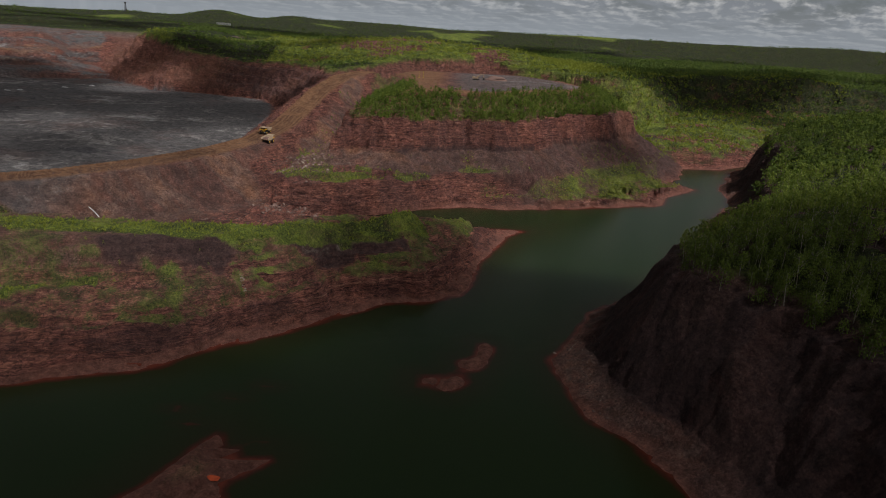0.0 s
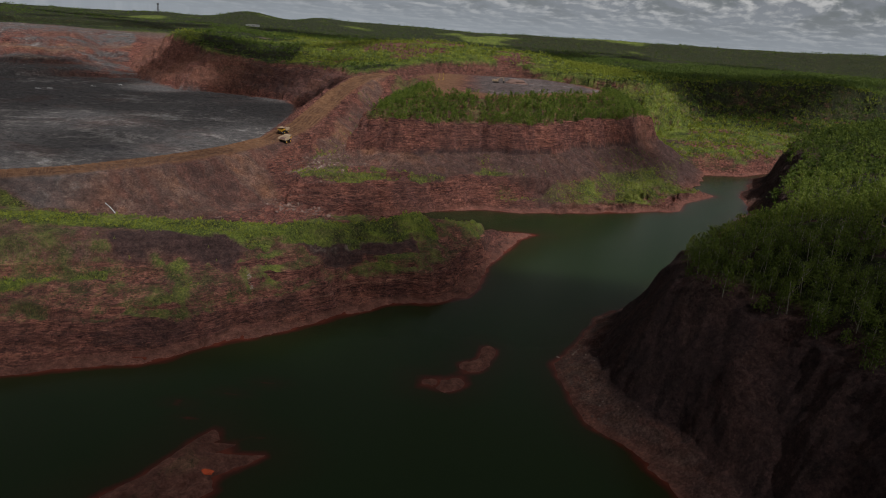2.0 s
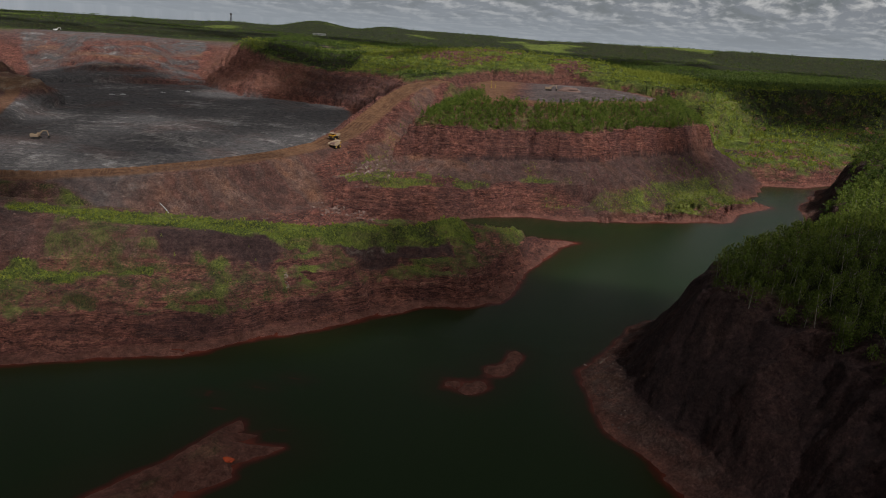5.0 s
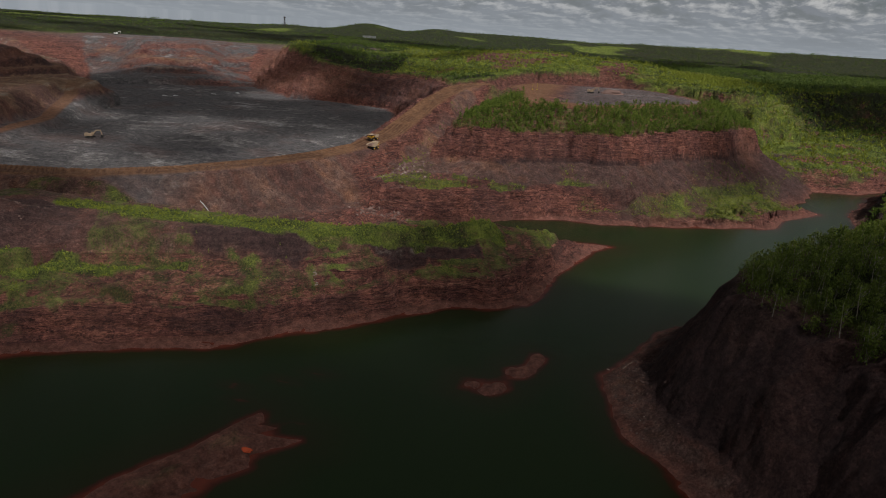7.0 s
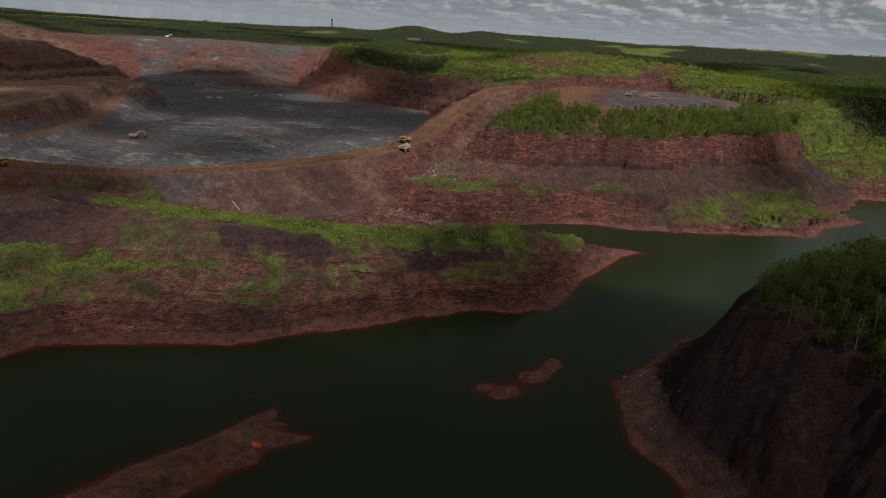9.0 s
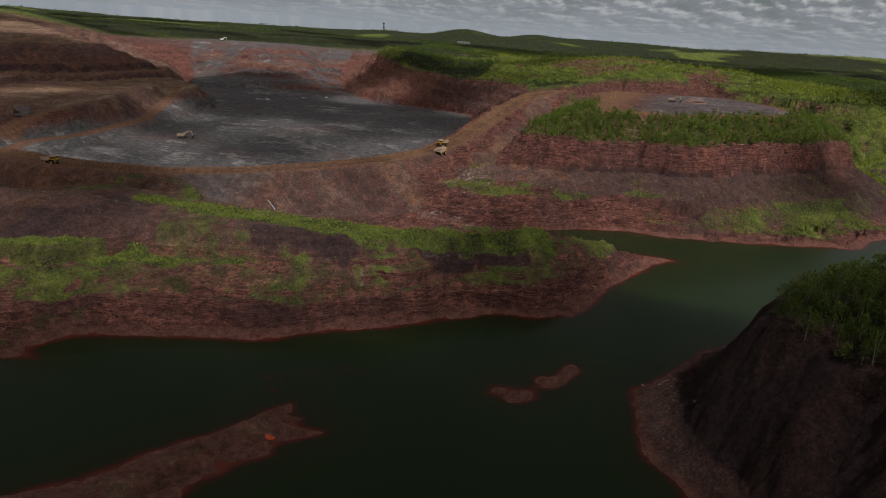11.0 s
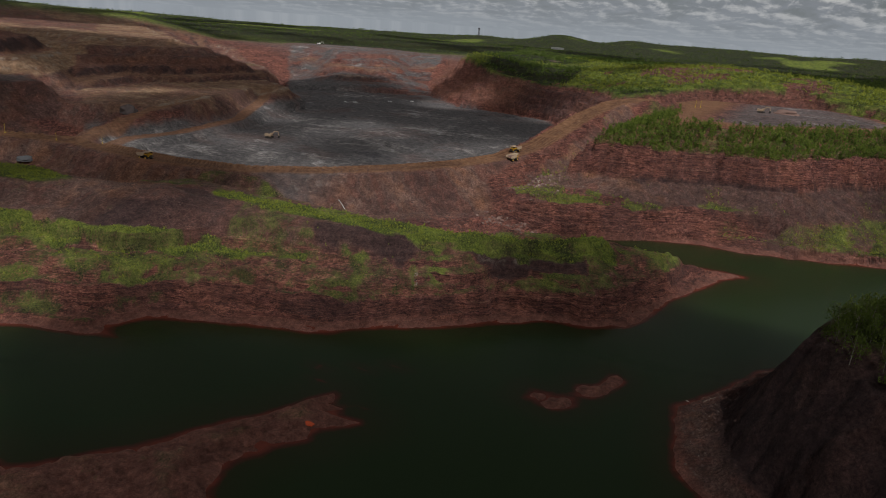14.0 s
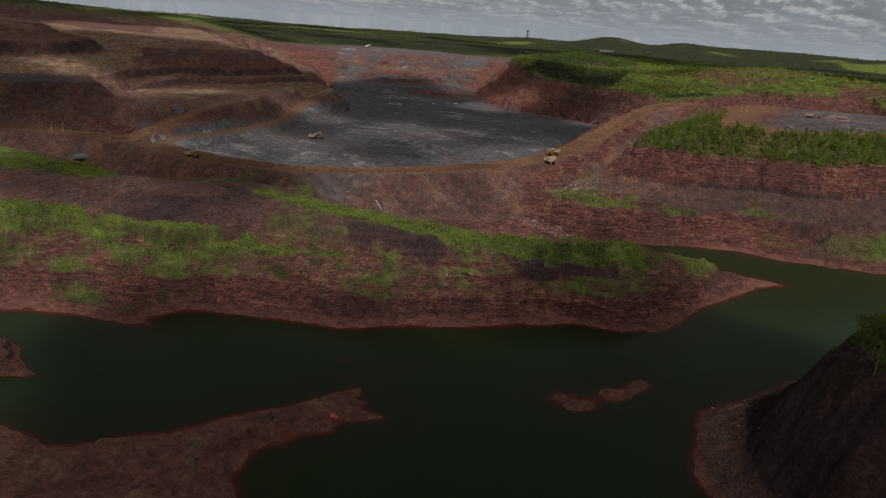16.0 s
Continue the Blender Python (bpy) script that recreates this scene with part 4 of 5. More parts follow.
def tree_shape(rng, leaves, tall, wide, bare, leaf, limbs=0):
    """A trunk and a crown of leaf clumps: places of four-cornered faces, and which of them are wood."""
    lobes = [(rng.uniform(-1, 1, 2) * wide * 0.55 * (1 - 0.6 * k), k) for k in rng.uniform(0, 1, max(5, leaves // 6))]
    quads = []
    for _ in range(leaves):
        (ox, oy), k = lobes[rng.integers(len(lobes))]
        d = rng.normal(size=3)
        d /= np.linalg.norm(d)
        r = wide * (0.42 - 0.2 * k) * rng.uniform(0.5, 1.1)
        mid = np.array([ox, oy, tall * (bare + (1 - bare) * (0.12 + 0.8 * k))]) + d * (r, r, r * 1.25)
        face = d * 0.6 + rng.normal(size=3) * 0.5 + (0, 0, 0.35)
        face /= np.linalg.norm(face)
        a = np.cross(face, np.array((0, 0, 1.0)) + rng.normal(size=3) * 0.5)
        a /= np.linalg.norm(a) + 1e-9
        b = np.cross(face, a)
        s = leaf * rng.uniform(0.6, 1.25)
        ring = [a * s * rng.uniform(0.35, 0.7), b * s * rng.uniform(0.9, 1.5), -a * s * rng.uniform(0.35, 0.7), -b * s * rng.uniform(0.9, 1.5)]
        quads.append([mid + v + face * rng.uniform(-0.15, 0.15) * s for v in ring])
    wood = []
    stems = [((0, 0, -0.8), (rng.normal() * 0.04 * tall, rng.normal() * 0.04 * tall, tall * 0.9), 0.016 * tall)]
    for _ in range(limbs):
        h = rng.uniform(bare, 0.7) * tall
        turn = rng.uniform(0, 6.28)
        stems.append(((0, 0, h), (math.cos(turn) * wide * 0.5, math.sin(turn) * wide * 0.5, h + 0.22 * tall), 0.007 * tall))
    for foot, tip, thick in stems:
        foot, tip = np.array(foot), np.array(tip)
        ring = [np.array((math.cos(q), math.sin(q), 0)) * thick for q in (0.3, 2.4, 4.5)]
        for i in range(3):
            p, q = ring[i], ring[(i + 1) % 3]
            wood.append([foot + p, foot + q, tip + q * 0.25, tip + p * 0.25])
    return np.array(quads), np.array(wood)


def put_faces(mesh, quads):
    n = len(quads)
    mesh.vertices.add(n * 4)
    mesh.vertices.foreach_set("co", quads.reshape(-1).astype(np.float32))
    mesh.loops.add(n * 4)
    mesh.loops.foreach_set("vertex_index", np.arange(n * 4, dtype=np.int32))
    mesh.polygons.add(n)
    mesh.polygons.foreach_set("loop_start", np.arange(0, n * 4, 4, dtype=np.int32))
    mesh.update(calc_edges=True)


def grove(name, label, category, shapes, x, y, z, scale, leaf, seed, wood=True, drop=0.3):
    """Many trees in one mesh of kind stuff, with a tint for each tree."""
    rng = np.random.default_rng(seed)
    kind, turn, tint = rng.integers(len(shapes), size=len(x)), rng.uniform(0, 6.283, len(x)), rng.uniform(0, 1, len(x))
    parts, slots, tints = [], [], []
    for k, (leaves, stems) in enumerate(shapes):
        pick = np.where(kind == k)[0]
        for form, slot in ((leaves, 0),) + (((stems, 1),) if wood else ()):
            c, s = np.cos(turn[pick])[:, None, None], np.sin(turn[pick])[:, None, None]
            f = form[None] * scale[pick][:, None, None, None]
            at = np.stack([f[..., 0] * c - f[..., 1] * s + x[pick][:, None, None], f[..., 0] * s + f[..., 1] * c + y[pick][:, None, None],
                           f[..., 2] + (z[pick] - drop)[:, None, None]], -1)
            parts.append(at.reshape(-1, 4, 3))
            slots.append(np.full(len(parts[-1]), slot))
            tints.append(np.repeat(tint[pick], form.shape[0] * 4))
    mesh = bpy.data.meshes.new(name)
    put_faces(mesh, np.concatenate(parts))
    layer = mesh.attributes.new("tint", "FLOAT", "POINT")
    layer.data.foreach_set("value", np.concatenate(tints).astype(np.float32))
    mesh.materials.append(leaf), mesh.materials.append(BARK)
    mesh.polygons.foreach_set("material_index", np.concatenate(slots).astype(np.int32))
    return tagged(new(name, mesh), label, category, kind="stuff")


def scatter(x0, x1, y0, y1, gap, seed, weight):
    """Places on a shaken grid, kept by weight(x, y, z, zones, cover)."""
    rng = np.random.default_rng(seed)
    x, y = [a.ravel() for a in np.meshgrid(np.arange(x0, x1, gap), np.arange(y0, y1, gap))]
    x, y = x + rng.uniform(-0.55, 0.55, len(x)) * gap, y + rng.uniform(-0.55, 0.55, len(y)) * gap
    z, q = height(x, y)
    z2, _ = height(x + 0.8, y + 0.8)
    q["slope"] = np.abs(z2 - z) / 1.13
    keep = rng.uniform(0, 1, len(x)) < weight(x, y, z, q, cover(x, y, z, q))
    return x[keep], y[keep], z[keep], rng.uniform(0, 1, int(keep.sum()))


SHAPE_RNG = np.random.default_rng(5)
NEAR_SHAPES = [tree_shape(SHAPE_RNG, 260, t, w, 0.2, 0.36, 4) for t, w in ((11, 4.6), (9, 4.4), (12.5, 4.8), (8, 4.6), (10, 3.8), (6.5, 4.2))]
BANK_SHAPES = [tree_shape(SHAPE_RNG, 66, t, w, 0.12, 0.62) for t, w in ((10, 4.4), (8, 4.4), (11, 4.6), (7, 4.6))]
SLOPE_SHAPES = [tree_shape(SHAPE_RNG, 62, t, w, 0.04, 0.56) for t, w in ((9, 3.4), (7, 3.6), (10, 3.4), (6, 3.8))]
FAR_BANK_SHAPES = [tree_shape(SHAPE_RNG, 38, t, w, 0.04, 0.8) for t, w in ((8, 4.4), (6, 4.4), (9, 4.4), (7, 4.2))]
def tuft(rng, tall, wide, blades):
    """A spray of upright twigs with narrow leaf faces."""
    faces = []
    for _ in range(blades):
        foot = np.array([*(rng.normal(size=2) * wide * 0.3), rng.uniform(-0.1, 0.35) * tall])
        tip = foot * (1, 1, 0) + np.array([*(rng.normal(size=2) * wide * 0.35), foot[2] + tall * rng.uniform(0.35, 0.7)])
        turn = rng.uniform(0, 6.283)
        side = np.array((math.cos(turn), math.sin(turn), 0.0)) * wide * rng.uniform(0.16, 0.32)
        mid = foot * 0.45 + tip * 0.55
        faces.append([foot, mid + side, tip, mid - side])
    return np.array(faces), np.zeros((0, 4, 3))


BRUSH_SHAPES = [tuft(SHAPE_RNG, t, w, n) for t, w, n in ((2.0, 1.0, 6), (2.8, 1.2, 7), (1.3, 1.3, 5), (2.3, 0.9, 6))]
WOOD_SHAPES = [tree_shape(SHAPE_RNG, 10, t, w, 0.05, 1.6) for t, w in ((8, 5.5), (6.5, 6), (9.5, 5.5), (7.5, 5))]
FAR_SHAPES = [tree_shape(SHAPE_RNG, 9, t, w, 0.0, 3.2) for t, w in ((9, 24), (7, 26), (10, 20))]


def clearing(x, y):
    return 1 - 0.97 * smooth(np.abs((x - 180) * 0.8 + (y - 312) * 0.6) + 0.3 * np.abs((x - 180) * 0.6 - (y - 312) * 0.8) + 4 * fbm(x, y, 12, 2, 151), 24, 18)


def on_east(x, y, z, q, c):
    return smooth(q["east"], 43, 50) * clearing(x, y) * smooth(fbm(x, y, 40, 3, 153), -0.9, -0.4)


# the young birches on the near bank, each a thing of its own
ex, ey, ez, er = scatter(60, 330, 130, 480, 4.6, 11, on_east)
near = (ey < 335) & (ex < 175) & (np.cumsum((ey < 335) & (ex < 175)) <= 290)
protos = []
for k, (leaves, stems) in enumerate(NEAR_SHAPES):
    tree = tagged(new("birch_tree"), "slender young birch with fresh green leaves on the bank", "tree", group="birches on the lake bank")
    for name, form, mat in (("crown", leaves, BIRCH), ("trunk", stems, BARK)):
        mesh = bpy.data.meshes.new(name)
        put_faces(mesh, form)
        mesh.materials.append(mat)
        new(name, mesh).parent = tree
    protos.append(tree)
for k, i in enumerate(np.where(near)[0]):
    m = pose(ex[i], ey[i], ez[i] - 0.3, 0, 0, 360 * er[i]) @ Matrix.Scale(0.75 + 0.5 * er[i], 4)
    if k < len(protos):
        protos[k].matrix_basis = m
    else:
        tree = copy_thing(protos[k % len(protos)], m)
        tree.matrix_basis = m
grove("bank_woods", "dense young birch and aspen woods on the bank", "woods", BANK_SHAPES, ex[~near], ey[~near], ez[~near], 0.7 + 0.5 * er[~near], SLOPE, 12)

fx, fy, fz, fr = scatter(150, 620, 440, 1050, 7.0, 13, lambda x, y, z, q, c: smooth(q["east"], 30, 44) * np.where((x < 330) & (y < 480), 0, 1))
grove("east_woods", "dark green young woods on the far bank", "woods", FAR_BANK_SHAPES, fx, fy, fz, 0.9 + 0.6 * fr, MIXED, 14, wood=False)

sx, sy, sz, sr = scatter(-95, 245, 600, 940, 3.4, 15, lambda x, y, z, q, c: smooth(q["plat"], 10, 13) * smooth(q["plat"], 58, 52) * smooth(x, -92, -80) * smooth(y - 0.75 * np.maximum(x, 0), 800, 775) * smooth(fbm(x, y, 26, 3, 155), -1.4, -1.0) * (1 - 0.9 * np.exp(-((x - 8 - (y - 690) * 0.1) / 4.0) ** 2)))
grove("slope_trees", "bushy green young trees on the upper cliff slope", "trees", SLOPE_SHAPES, sx, sy, sz, 0.7 + 0.6 * sr, SLOPE, 16, wood=False)

bx, by, bz, br = scatter(-440, 70, 150, 530, 1.5, 17, lambda x, y, z, q, c: smooth(c["grass"], 0.86, 0.99) * smooth(q["mound"], 60, 50) * smooth(q["slope"], 1.3, 0.8))
grove("bench_brush", "fresh green saplings and weeds on the benches", "brush", BRUSH_SHAPES, bx, by, bz, 0.28 + 0.8 * br ** 3, FRESH, 18, wood=False, drop=0.1)
kx, ky, kz, kr = scatter(-240, 40, 235, 450, 4.0, 41, lambda x, y, z, q, c: 0.22 * smooth(x, -90, -110) * smooth(q["pen"], 8, 14) * smooth(fbm(x, y, 24, 3, 163), 0.25, 0.6) * smooth(q["slope"], 1.5, 0.9) * smooth(trail(TOP_BELT, x, y), 8, 12))
grove("ledge_bushes", "small dark green bushes on the peninsula slopes", "bushes", SLOPE_SHAPES, kx, ky, kz, 0.12 + 0.2 * kr, FRESH, 42, wood=False, drop=0.1)
cx, cy, cz, cr = scatter(-125, 240, 540, 800, 4.6, 43, lambda x, y, z, q, c: 0.8 * smooth(q["plat"], -6, -12) * smooth(q["shore"], 10, 18) * smooth(fbm(x, y, 30, 3, 167) + 0.4 * smooth(x, 20, 90), 0.3, 0.6))
grove("cliff_foot_bushes", "clumps of young green bushes below the cliff", "bushes", SLOPE_SHAPES, cx, cy, cz, 0.2 + 0.28 * cr, SLOPE, 44, wood=False, drop=0.1)
hx, hy, hz, hr = scatter(-150, 300, 540, 880, 2.4, 19, lambda x, y, z, q, c: 0.8 * smooth(c["grass"], 0.4, 0.9) * smooth(q["plat"], 4, 0))
grove("foot_brush", "green saplings below the cliff", "brush", BRUSH_SHAPES, hx, hy, hz, 0.4 + 0.7 * hr, FRESH, 20, wood=False, drop=0.1)
vx, vy, vz, vr = scatter(130, 760, 850, 1500, 6.0, 21, lambda x, y, z, q, c: smooth(q["valley"], 10, 26) * 0.9 * smooth(fbm(x, y, 60, 3, 157), -0.6, 0.1))
grove("valley_brush", "bright green saplings over the valley floor", "brush", BRUSH_SHAPES, vx, vy, vz, 1.2 + 1.8 * vr, FRESH, 22, wood=False, drop=0.1)

ux, uy, uz, ur = scatter(-1000, 1500, 960, 2300, 9.3, 23, lambda x, y, z, q, c: np.maximum(smooth(q["bluff"], 60, 78), smooth(q["valley"] + 0.3 * (x - 300), 150, 230)) * smooth(q["plat"], 0, -10) * (1 - smooth(q["pit"], -8, 0)) * (1 - 0.75 * smooth(fbm(x, y, 90, 3, 159), 0.35, 0.6)))
light = lightness(ux, uy) > 0.5
grove("upland_trees", "light green young woods on the old waste hills", "woods", WOOD_SHAPES, ux[light], uy[light], uz[light], 0.55 + 0.4 * ur[light], FRESH, 24, wood=False)
grove("upland_forest", "dark green forest on the uplands", "forest", WOOD_SHAPES, ux[~light], uy[~light], uz[~light], 0.75 + 0.5 * ur[~light], DEEP, 25, wood=False)


def far_woods():
    rng = np.random.default_rng(31)
    far = np.exp(rng.uniform(math.log(1650), math.log(4800), 21000))
    turn = np.radians(rng.uniform(-78, 48, len(far)))
    x, y = 48 + far * np.sin(turn), far * np.cos(turn)
    z, q = height(x, y)
    keep = (q["pit"] < -20) & ((q["rim"] > 70) | (q["bluff"] > 60) | (far > 2000)) & (fbm(x, y, 420, 3, 165) < 0.85) & ~((y < 2250) & (q["bluff"] > 60) & (x > -1000) & (x < 1450))
    x, y, z = x[keep], y[keep], z[keep]
    grove("far_forest", "dark forest reaching to the horizon", "forest", FAR_SHAPES, x, y, z, rng.uniform(0.6, 1.1, len(x)) * np.hypot(x, y) / 4600, DEEP, 32, wood=False, drop=1.0)


far_woods()

# ---------------------------------------------------------------- machines and small things
def paint(name, colour, dirt=(0.16, 0.10, 0.07), rough=0.5, amount=0.45, metal=0.0):
    m = Nodes(name, rough)
    m.bsdf.inputs["Metallic"].default_value = metal
    wear = m.ramp(m.noise(0.9, 6, 0.7), (0.42, (0, 0, 0)), (0.72, (1, 1, 1)))
    m.colour(m.mix(m.math("MULTIPLY", wear, amount), colour, dirt))
    m.bump(m.noise(3.0, 4, 0.6), 0.15, 0.03)
    return m.mat


YELLOW = paint("yellow_paint", (0.62, 0.36, 0.03))
DUSTY = paint("dusty_steel", (0.40, 0.30, 0.20), (0.22, 0.13, 0.08), 0.8, 0.6)
DARK = paint("dark_steel", (0.03, 0.03, 0.03), (0.14, 0.09, 0.06), 0.6, 0.5)
RUBBER = paint("tyre_rubber", (0.018, 0.018, 0.018), (0.12, 0.08, 0.06), 0.9, 0.5)
WHITE = paint("white_paint", (0.66, 0.66, 0.64), (0.3, 0.24, 0.2), 0.4, 0.3)
GLASS = paint("dark_glass", (0.02, 0.025, 0.03), (0.05, 0.05, 0.05), 0.08, 0.2)
POST = paint("post_yellow", (0.66, 0.45, 0.05), (0.3, 0.2, 0.1), 0.6, 0.3)
DRIFT = paint("bleached_wood", (0.36, 0.28, 0.21), (0.16, 0.11, 0.08), 0.9, 0.6)
ORE = paint("orange_ore", (0.50, 0.085, 0.03), (0.30, 0.06, 0.03), 0.95, 0.7)
CRUSHED = paint("crushed_stone", (0.12, 0.125, 0.13), (0.15, 0.14, 0.13), 0.95, 0.7)


def stone_material(name, low, high):
    m = Nodes(name, 0.95)
    info = m.add("ShaderNodeObjectInfo")
    geo = m.add("ShaderNodeNewGeometry")
    shade = m.math("ADD", m.math("MULTIPLY", geo.outputs["Random Per Island"], 0.4), m.math("ADD", m.math("MULTIPLY", info.outputs["Random"], 0.3), m.math("MULTIPLY", m.noise(1.4, 6, 0.7), 0.4)))
    m.colour(m.ramp(shade, (0.2, low), (0.85, high)))
    m.bump(m.noise(2.5, 6, 0.7), 0.6, 0.15)
    return m.mat


RED_STONE = stone_material("red_stone", (0.07, 0.038, 0.032), (0.21, 0.135, 0.11))
PALE_STONE = stone_material("pale_stone", (0.16, 0.115, 0.09), (0.36, 0.28, 0.23))


def box(bm, x0, x1, y0, y1, z0, z1, taper=0.0, lean=0.0):
    """A box whose top may be narrower (taper) and shifted along x (lean)."""
    at = [(x0, y0, z0), (x1, y0, z0), (x1, y1, z0), (x0, y1, z0),
          (x0 + taper + lean, y0 + taper, z1), (x1 - taper + lean, y0 + taper, z1), (x1 - taper + lean, y1 - taper, z1), (x0 + taper + lean, y1 - taper, z1)]
    v = [bm.verts.new(p) for p in at]
    for f in ((3, 2, 1, 0), (4, 5, 6, 7), (0, 1, 5, 4), (1, 2, 6, 5), (2, 3, 7, 6), (3, 0, 4, 7)):
        bm.faces.new([v[i] for i in f])


def prism(bm, outline, y0, y1):
    """A plate with an outline in x and z, from y0 to y1."""
    a, b = [bm.verts.new((x, y0, z)) for x, z in outline], [bm.verts.new((x, y1, z)) for x, z in outline]
    bm.faces.new(a), bm.faces.new(b[::-1])
    for i in range(len(a)):
        j = (i + 1) % len(a)
        bm.faces.new((a[j], a[i], b[i], b[j]))


def rod(bm, p, q, r0, r1=None, sides=10):
    p, q, r1 = Vector(p), Vector(q), r0 if r1 is None else r1
    way = (q - p).normalized()
    u = way.orthogonal().normalized()
    w = way.cross(u)
    rings = [[bm.verts.new(c + (u * math.cos(k * 2 * math.pi / sides) + w * math.sin(k * 2 * math.pi / sides)) * r) for k in range(sides)] for c, r in ((p, r0), (q, r1))]
    bm.faces.new(rings[0][::-1]), bm.faces.new(rings[1])
    for k in range(sides):
        j = (k + 1) % sides
        bm.faces.new((rings[0][k], rings[0][j], rings[1][j], rings[1][k]))


def part(name, bm, material, parent, label="", bevel=0.0):
    bmesh.ops.recalc_face_normals(bm, faces=bm.faces)
    if bevel:
        bmesh.ops.bevel(bm, geom=bm.edges[:], offset=bevel, segments=2, affect="EDGES", clamp_overlap=True)
    mesh = bpy.data.meshes.new(name)
    bm.to_mesh(mesh)
    bm.free()
    mesh.materials.append(material)
    ob = new(name, mesh)
    ob.parent = parent
    if label:
        ob["label"] = label
    return ob


def wheel(parent, x, y, z, r, wide):
    bm = bmesh.new()
    for s, t in ((-1, 0.86), (1, 0.86)):
        rod(bm, (x, y + s * wide * 0.5, z), (x, y + s * wide * 0.32, z), r * t, r, 20)
    rod(bm, (x, y - wide * 0.33, z), (x, y + wide * 0.33, z), r, r, 20)
    for k in range(20):
        a = k * 2 * math.pi / 20
        c, s = math.cos(a) * r, math.sin(a) * r
        box(bm, x + c - 0.12, x + c + 0.12, y - wide * 0.4, y + wide * 0.4, z + s - 0.08, z + s + 0.08)
    tyre = part("tyre", bm, RUBBER, parent, "black ribbed rubber tyre")
    bm = bmesh.new()
    rod(bm, (x, y - wide * 0.52, z), (x, y + wide * 0.52, z), r * 0.52, r * 0.46, 16)
    part("rim", bm, YELLOW, tyre, "yellow steel rim")


def haul_truck(place, label):
    """A rigid mine truck, 12 m long, pointing along its +x."""
    truck = tagged(new("haul_truck"), label, "truck", group="haul trucks on the mine road")
    bm = bmesh.new()
    box(bm, -4.6, 5.0, -1.1, 1.1, 1.6, 2.5)
    box(bm, 3.4, 5.3, -2.7, 2.7, 1.2, 1.9)
    box(bm, -4.9, -3.6, -1.3, 1.3, 1.3, 2.2)
    part("chassis", bm, DARK, truck, "dark steel chassis and bumper", 0.05)
    bm = bmesh.new()
    box(bm, 3.1, 5.5, -1.5, 1.5, 2.3, 4.0, 0.12)
    part("engine_hood", bm, YELLOW, truck, "yellow engine hood", 0.06)
    bm = bmesh.new()
    for k in range(7):
        box(bm, 5.5, 5.6, -1.25 + k * 0.38, -1.03 + k * 0.38, 2.4, 3.7)
    part("grille", bm, DARK, truck, "dark radiator grille")
    bm = bmesh.new()
    box(bm, 2.2, 5.4, -3.4, 3.4, 4.0, 4.25)
    part("deck", bm, YELLOW, truck, bevel=0.04)
    bm = bmesh.new()
    for y in (-3.35, 3.35):
        rod(bm, (2.4, y, 5.2), (5.3, y, 5.2), 0.05, sides=6)
        for x in (2.5, 3.9, 5.2):
            rod(bm, (x, y, 4.2), (x, y, 5.2), 0.05, sides=6)
    rod(bm, (5.3, -3.35, 5.2), (5.3, 0.4, 5.2), 0.05, sides=6)
    part("handrail", bm, YELLOW, truck)
    bm = bmesh.new()
    box(bm, 2.7, 4.6, 0.9, 3.0, 4.25, 6.0, 0.1)
    cab = part("cab", bm, YELLOW, truck, "yellow driver cab", 0.06)
    bm = bmesh.new()
    box(bm, 4.52, 4.62, 1.15, 2.75, 4.9, 5.75)
    box(bm, 3.0, 4.3, 2.93, 3.03, 4.95, 5.7)
    part("cab_window", bm, GLASS, cab, "dark cab glass")
    bm = bmesh.new()
    rod(bm, (5.2, 2.6, 1.4), (4.9, 2.9, 4.1), 0.06, sides=6), rod(bm, (5.2, 3.2, 1.4), (4.9, 3.3, 4.1), 0.06, sides=6)
    for k in range(7):
        h = k / 6.5
        rod(bm, (5.2 - 0.3 * h, 2.6 + 0.3 * h, 1.5 + 2.6 * h), (5.2 - 0.3 * h, 3.2 + 0.1 * h, 1.5 + 2.6 * h), 0.04, sides=5)
    part("ladder", bm, DARK, truck)
    bm = bmesh.new()
    side = [(-5.9, 4.0), (-5.4, 3.1), (-1.0, 2.7), (1.6, 3.4), (2.3, 4.9), (2.6, 6.0), (-5.6, 5.3)]
    prism(bm, side, -3.6, -3.35), prism(bm, side, 3.35, 3.6)
    prism(bm, [(-5.9, 4.0), (-5.4, 3.1), (-1.0, 2.7), (1.6, 3.4), (2.3, 4.9), (2.05, 5.0), (1.4, 3.7), (-1.0, 3.0), (-5.2, 3.4), (-5.7, 4.1)], -3.35, 3.35)
    prism(bm, [(2.3, 4.9), (2.6, 6.0), (5.6, 6.25), (5.6, 6.4), (2.4, 6.15), (2.05, 5.0)], -3.3, 3.3)
    for x in (-4.2, -2.6, -1.0, 0.6):
        box(bm, x - 0.12, x + 0.12, -3.75, -3.6, 3.1, 5.4), box(bm, x - 0.12, x + 0.12, 3.6, 3.75, 3.1, 5.4)
    part("dump_bed", bm, DUSTY, truck, "dusty tan steel dump bed with canopy")
    bm = bmesh.new()
    box(bm, -5.0, 1.2, -3.2, 3.2, 3.5, 5.3, 1.1)
    part("load", bm, RED_STONE, truck, "heaped load of red rock", 0.3)
    for x, y in ((3.2, -2.75), (3.2, 2.75), (-3.0, -2.9), (-3.0, -1.75), (-3.0, 1.75), (-3.0, 2.9)):
        wheel(truck, x, y, 1.45, 1.45, 1.05)
    for y in (-2.3, 2.3):
        bm = bmesh.new()
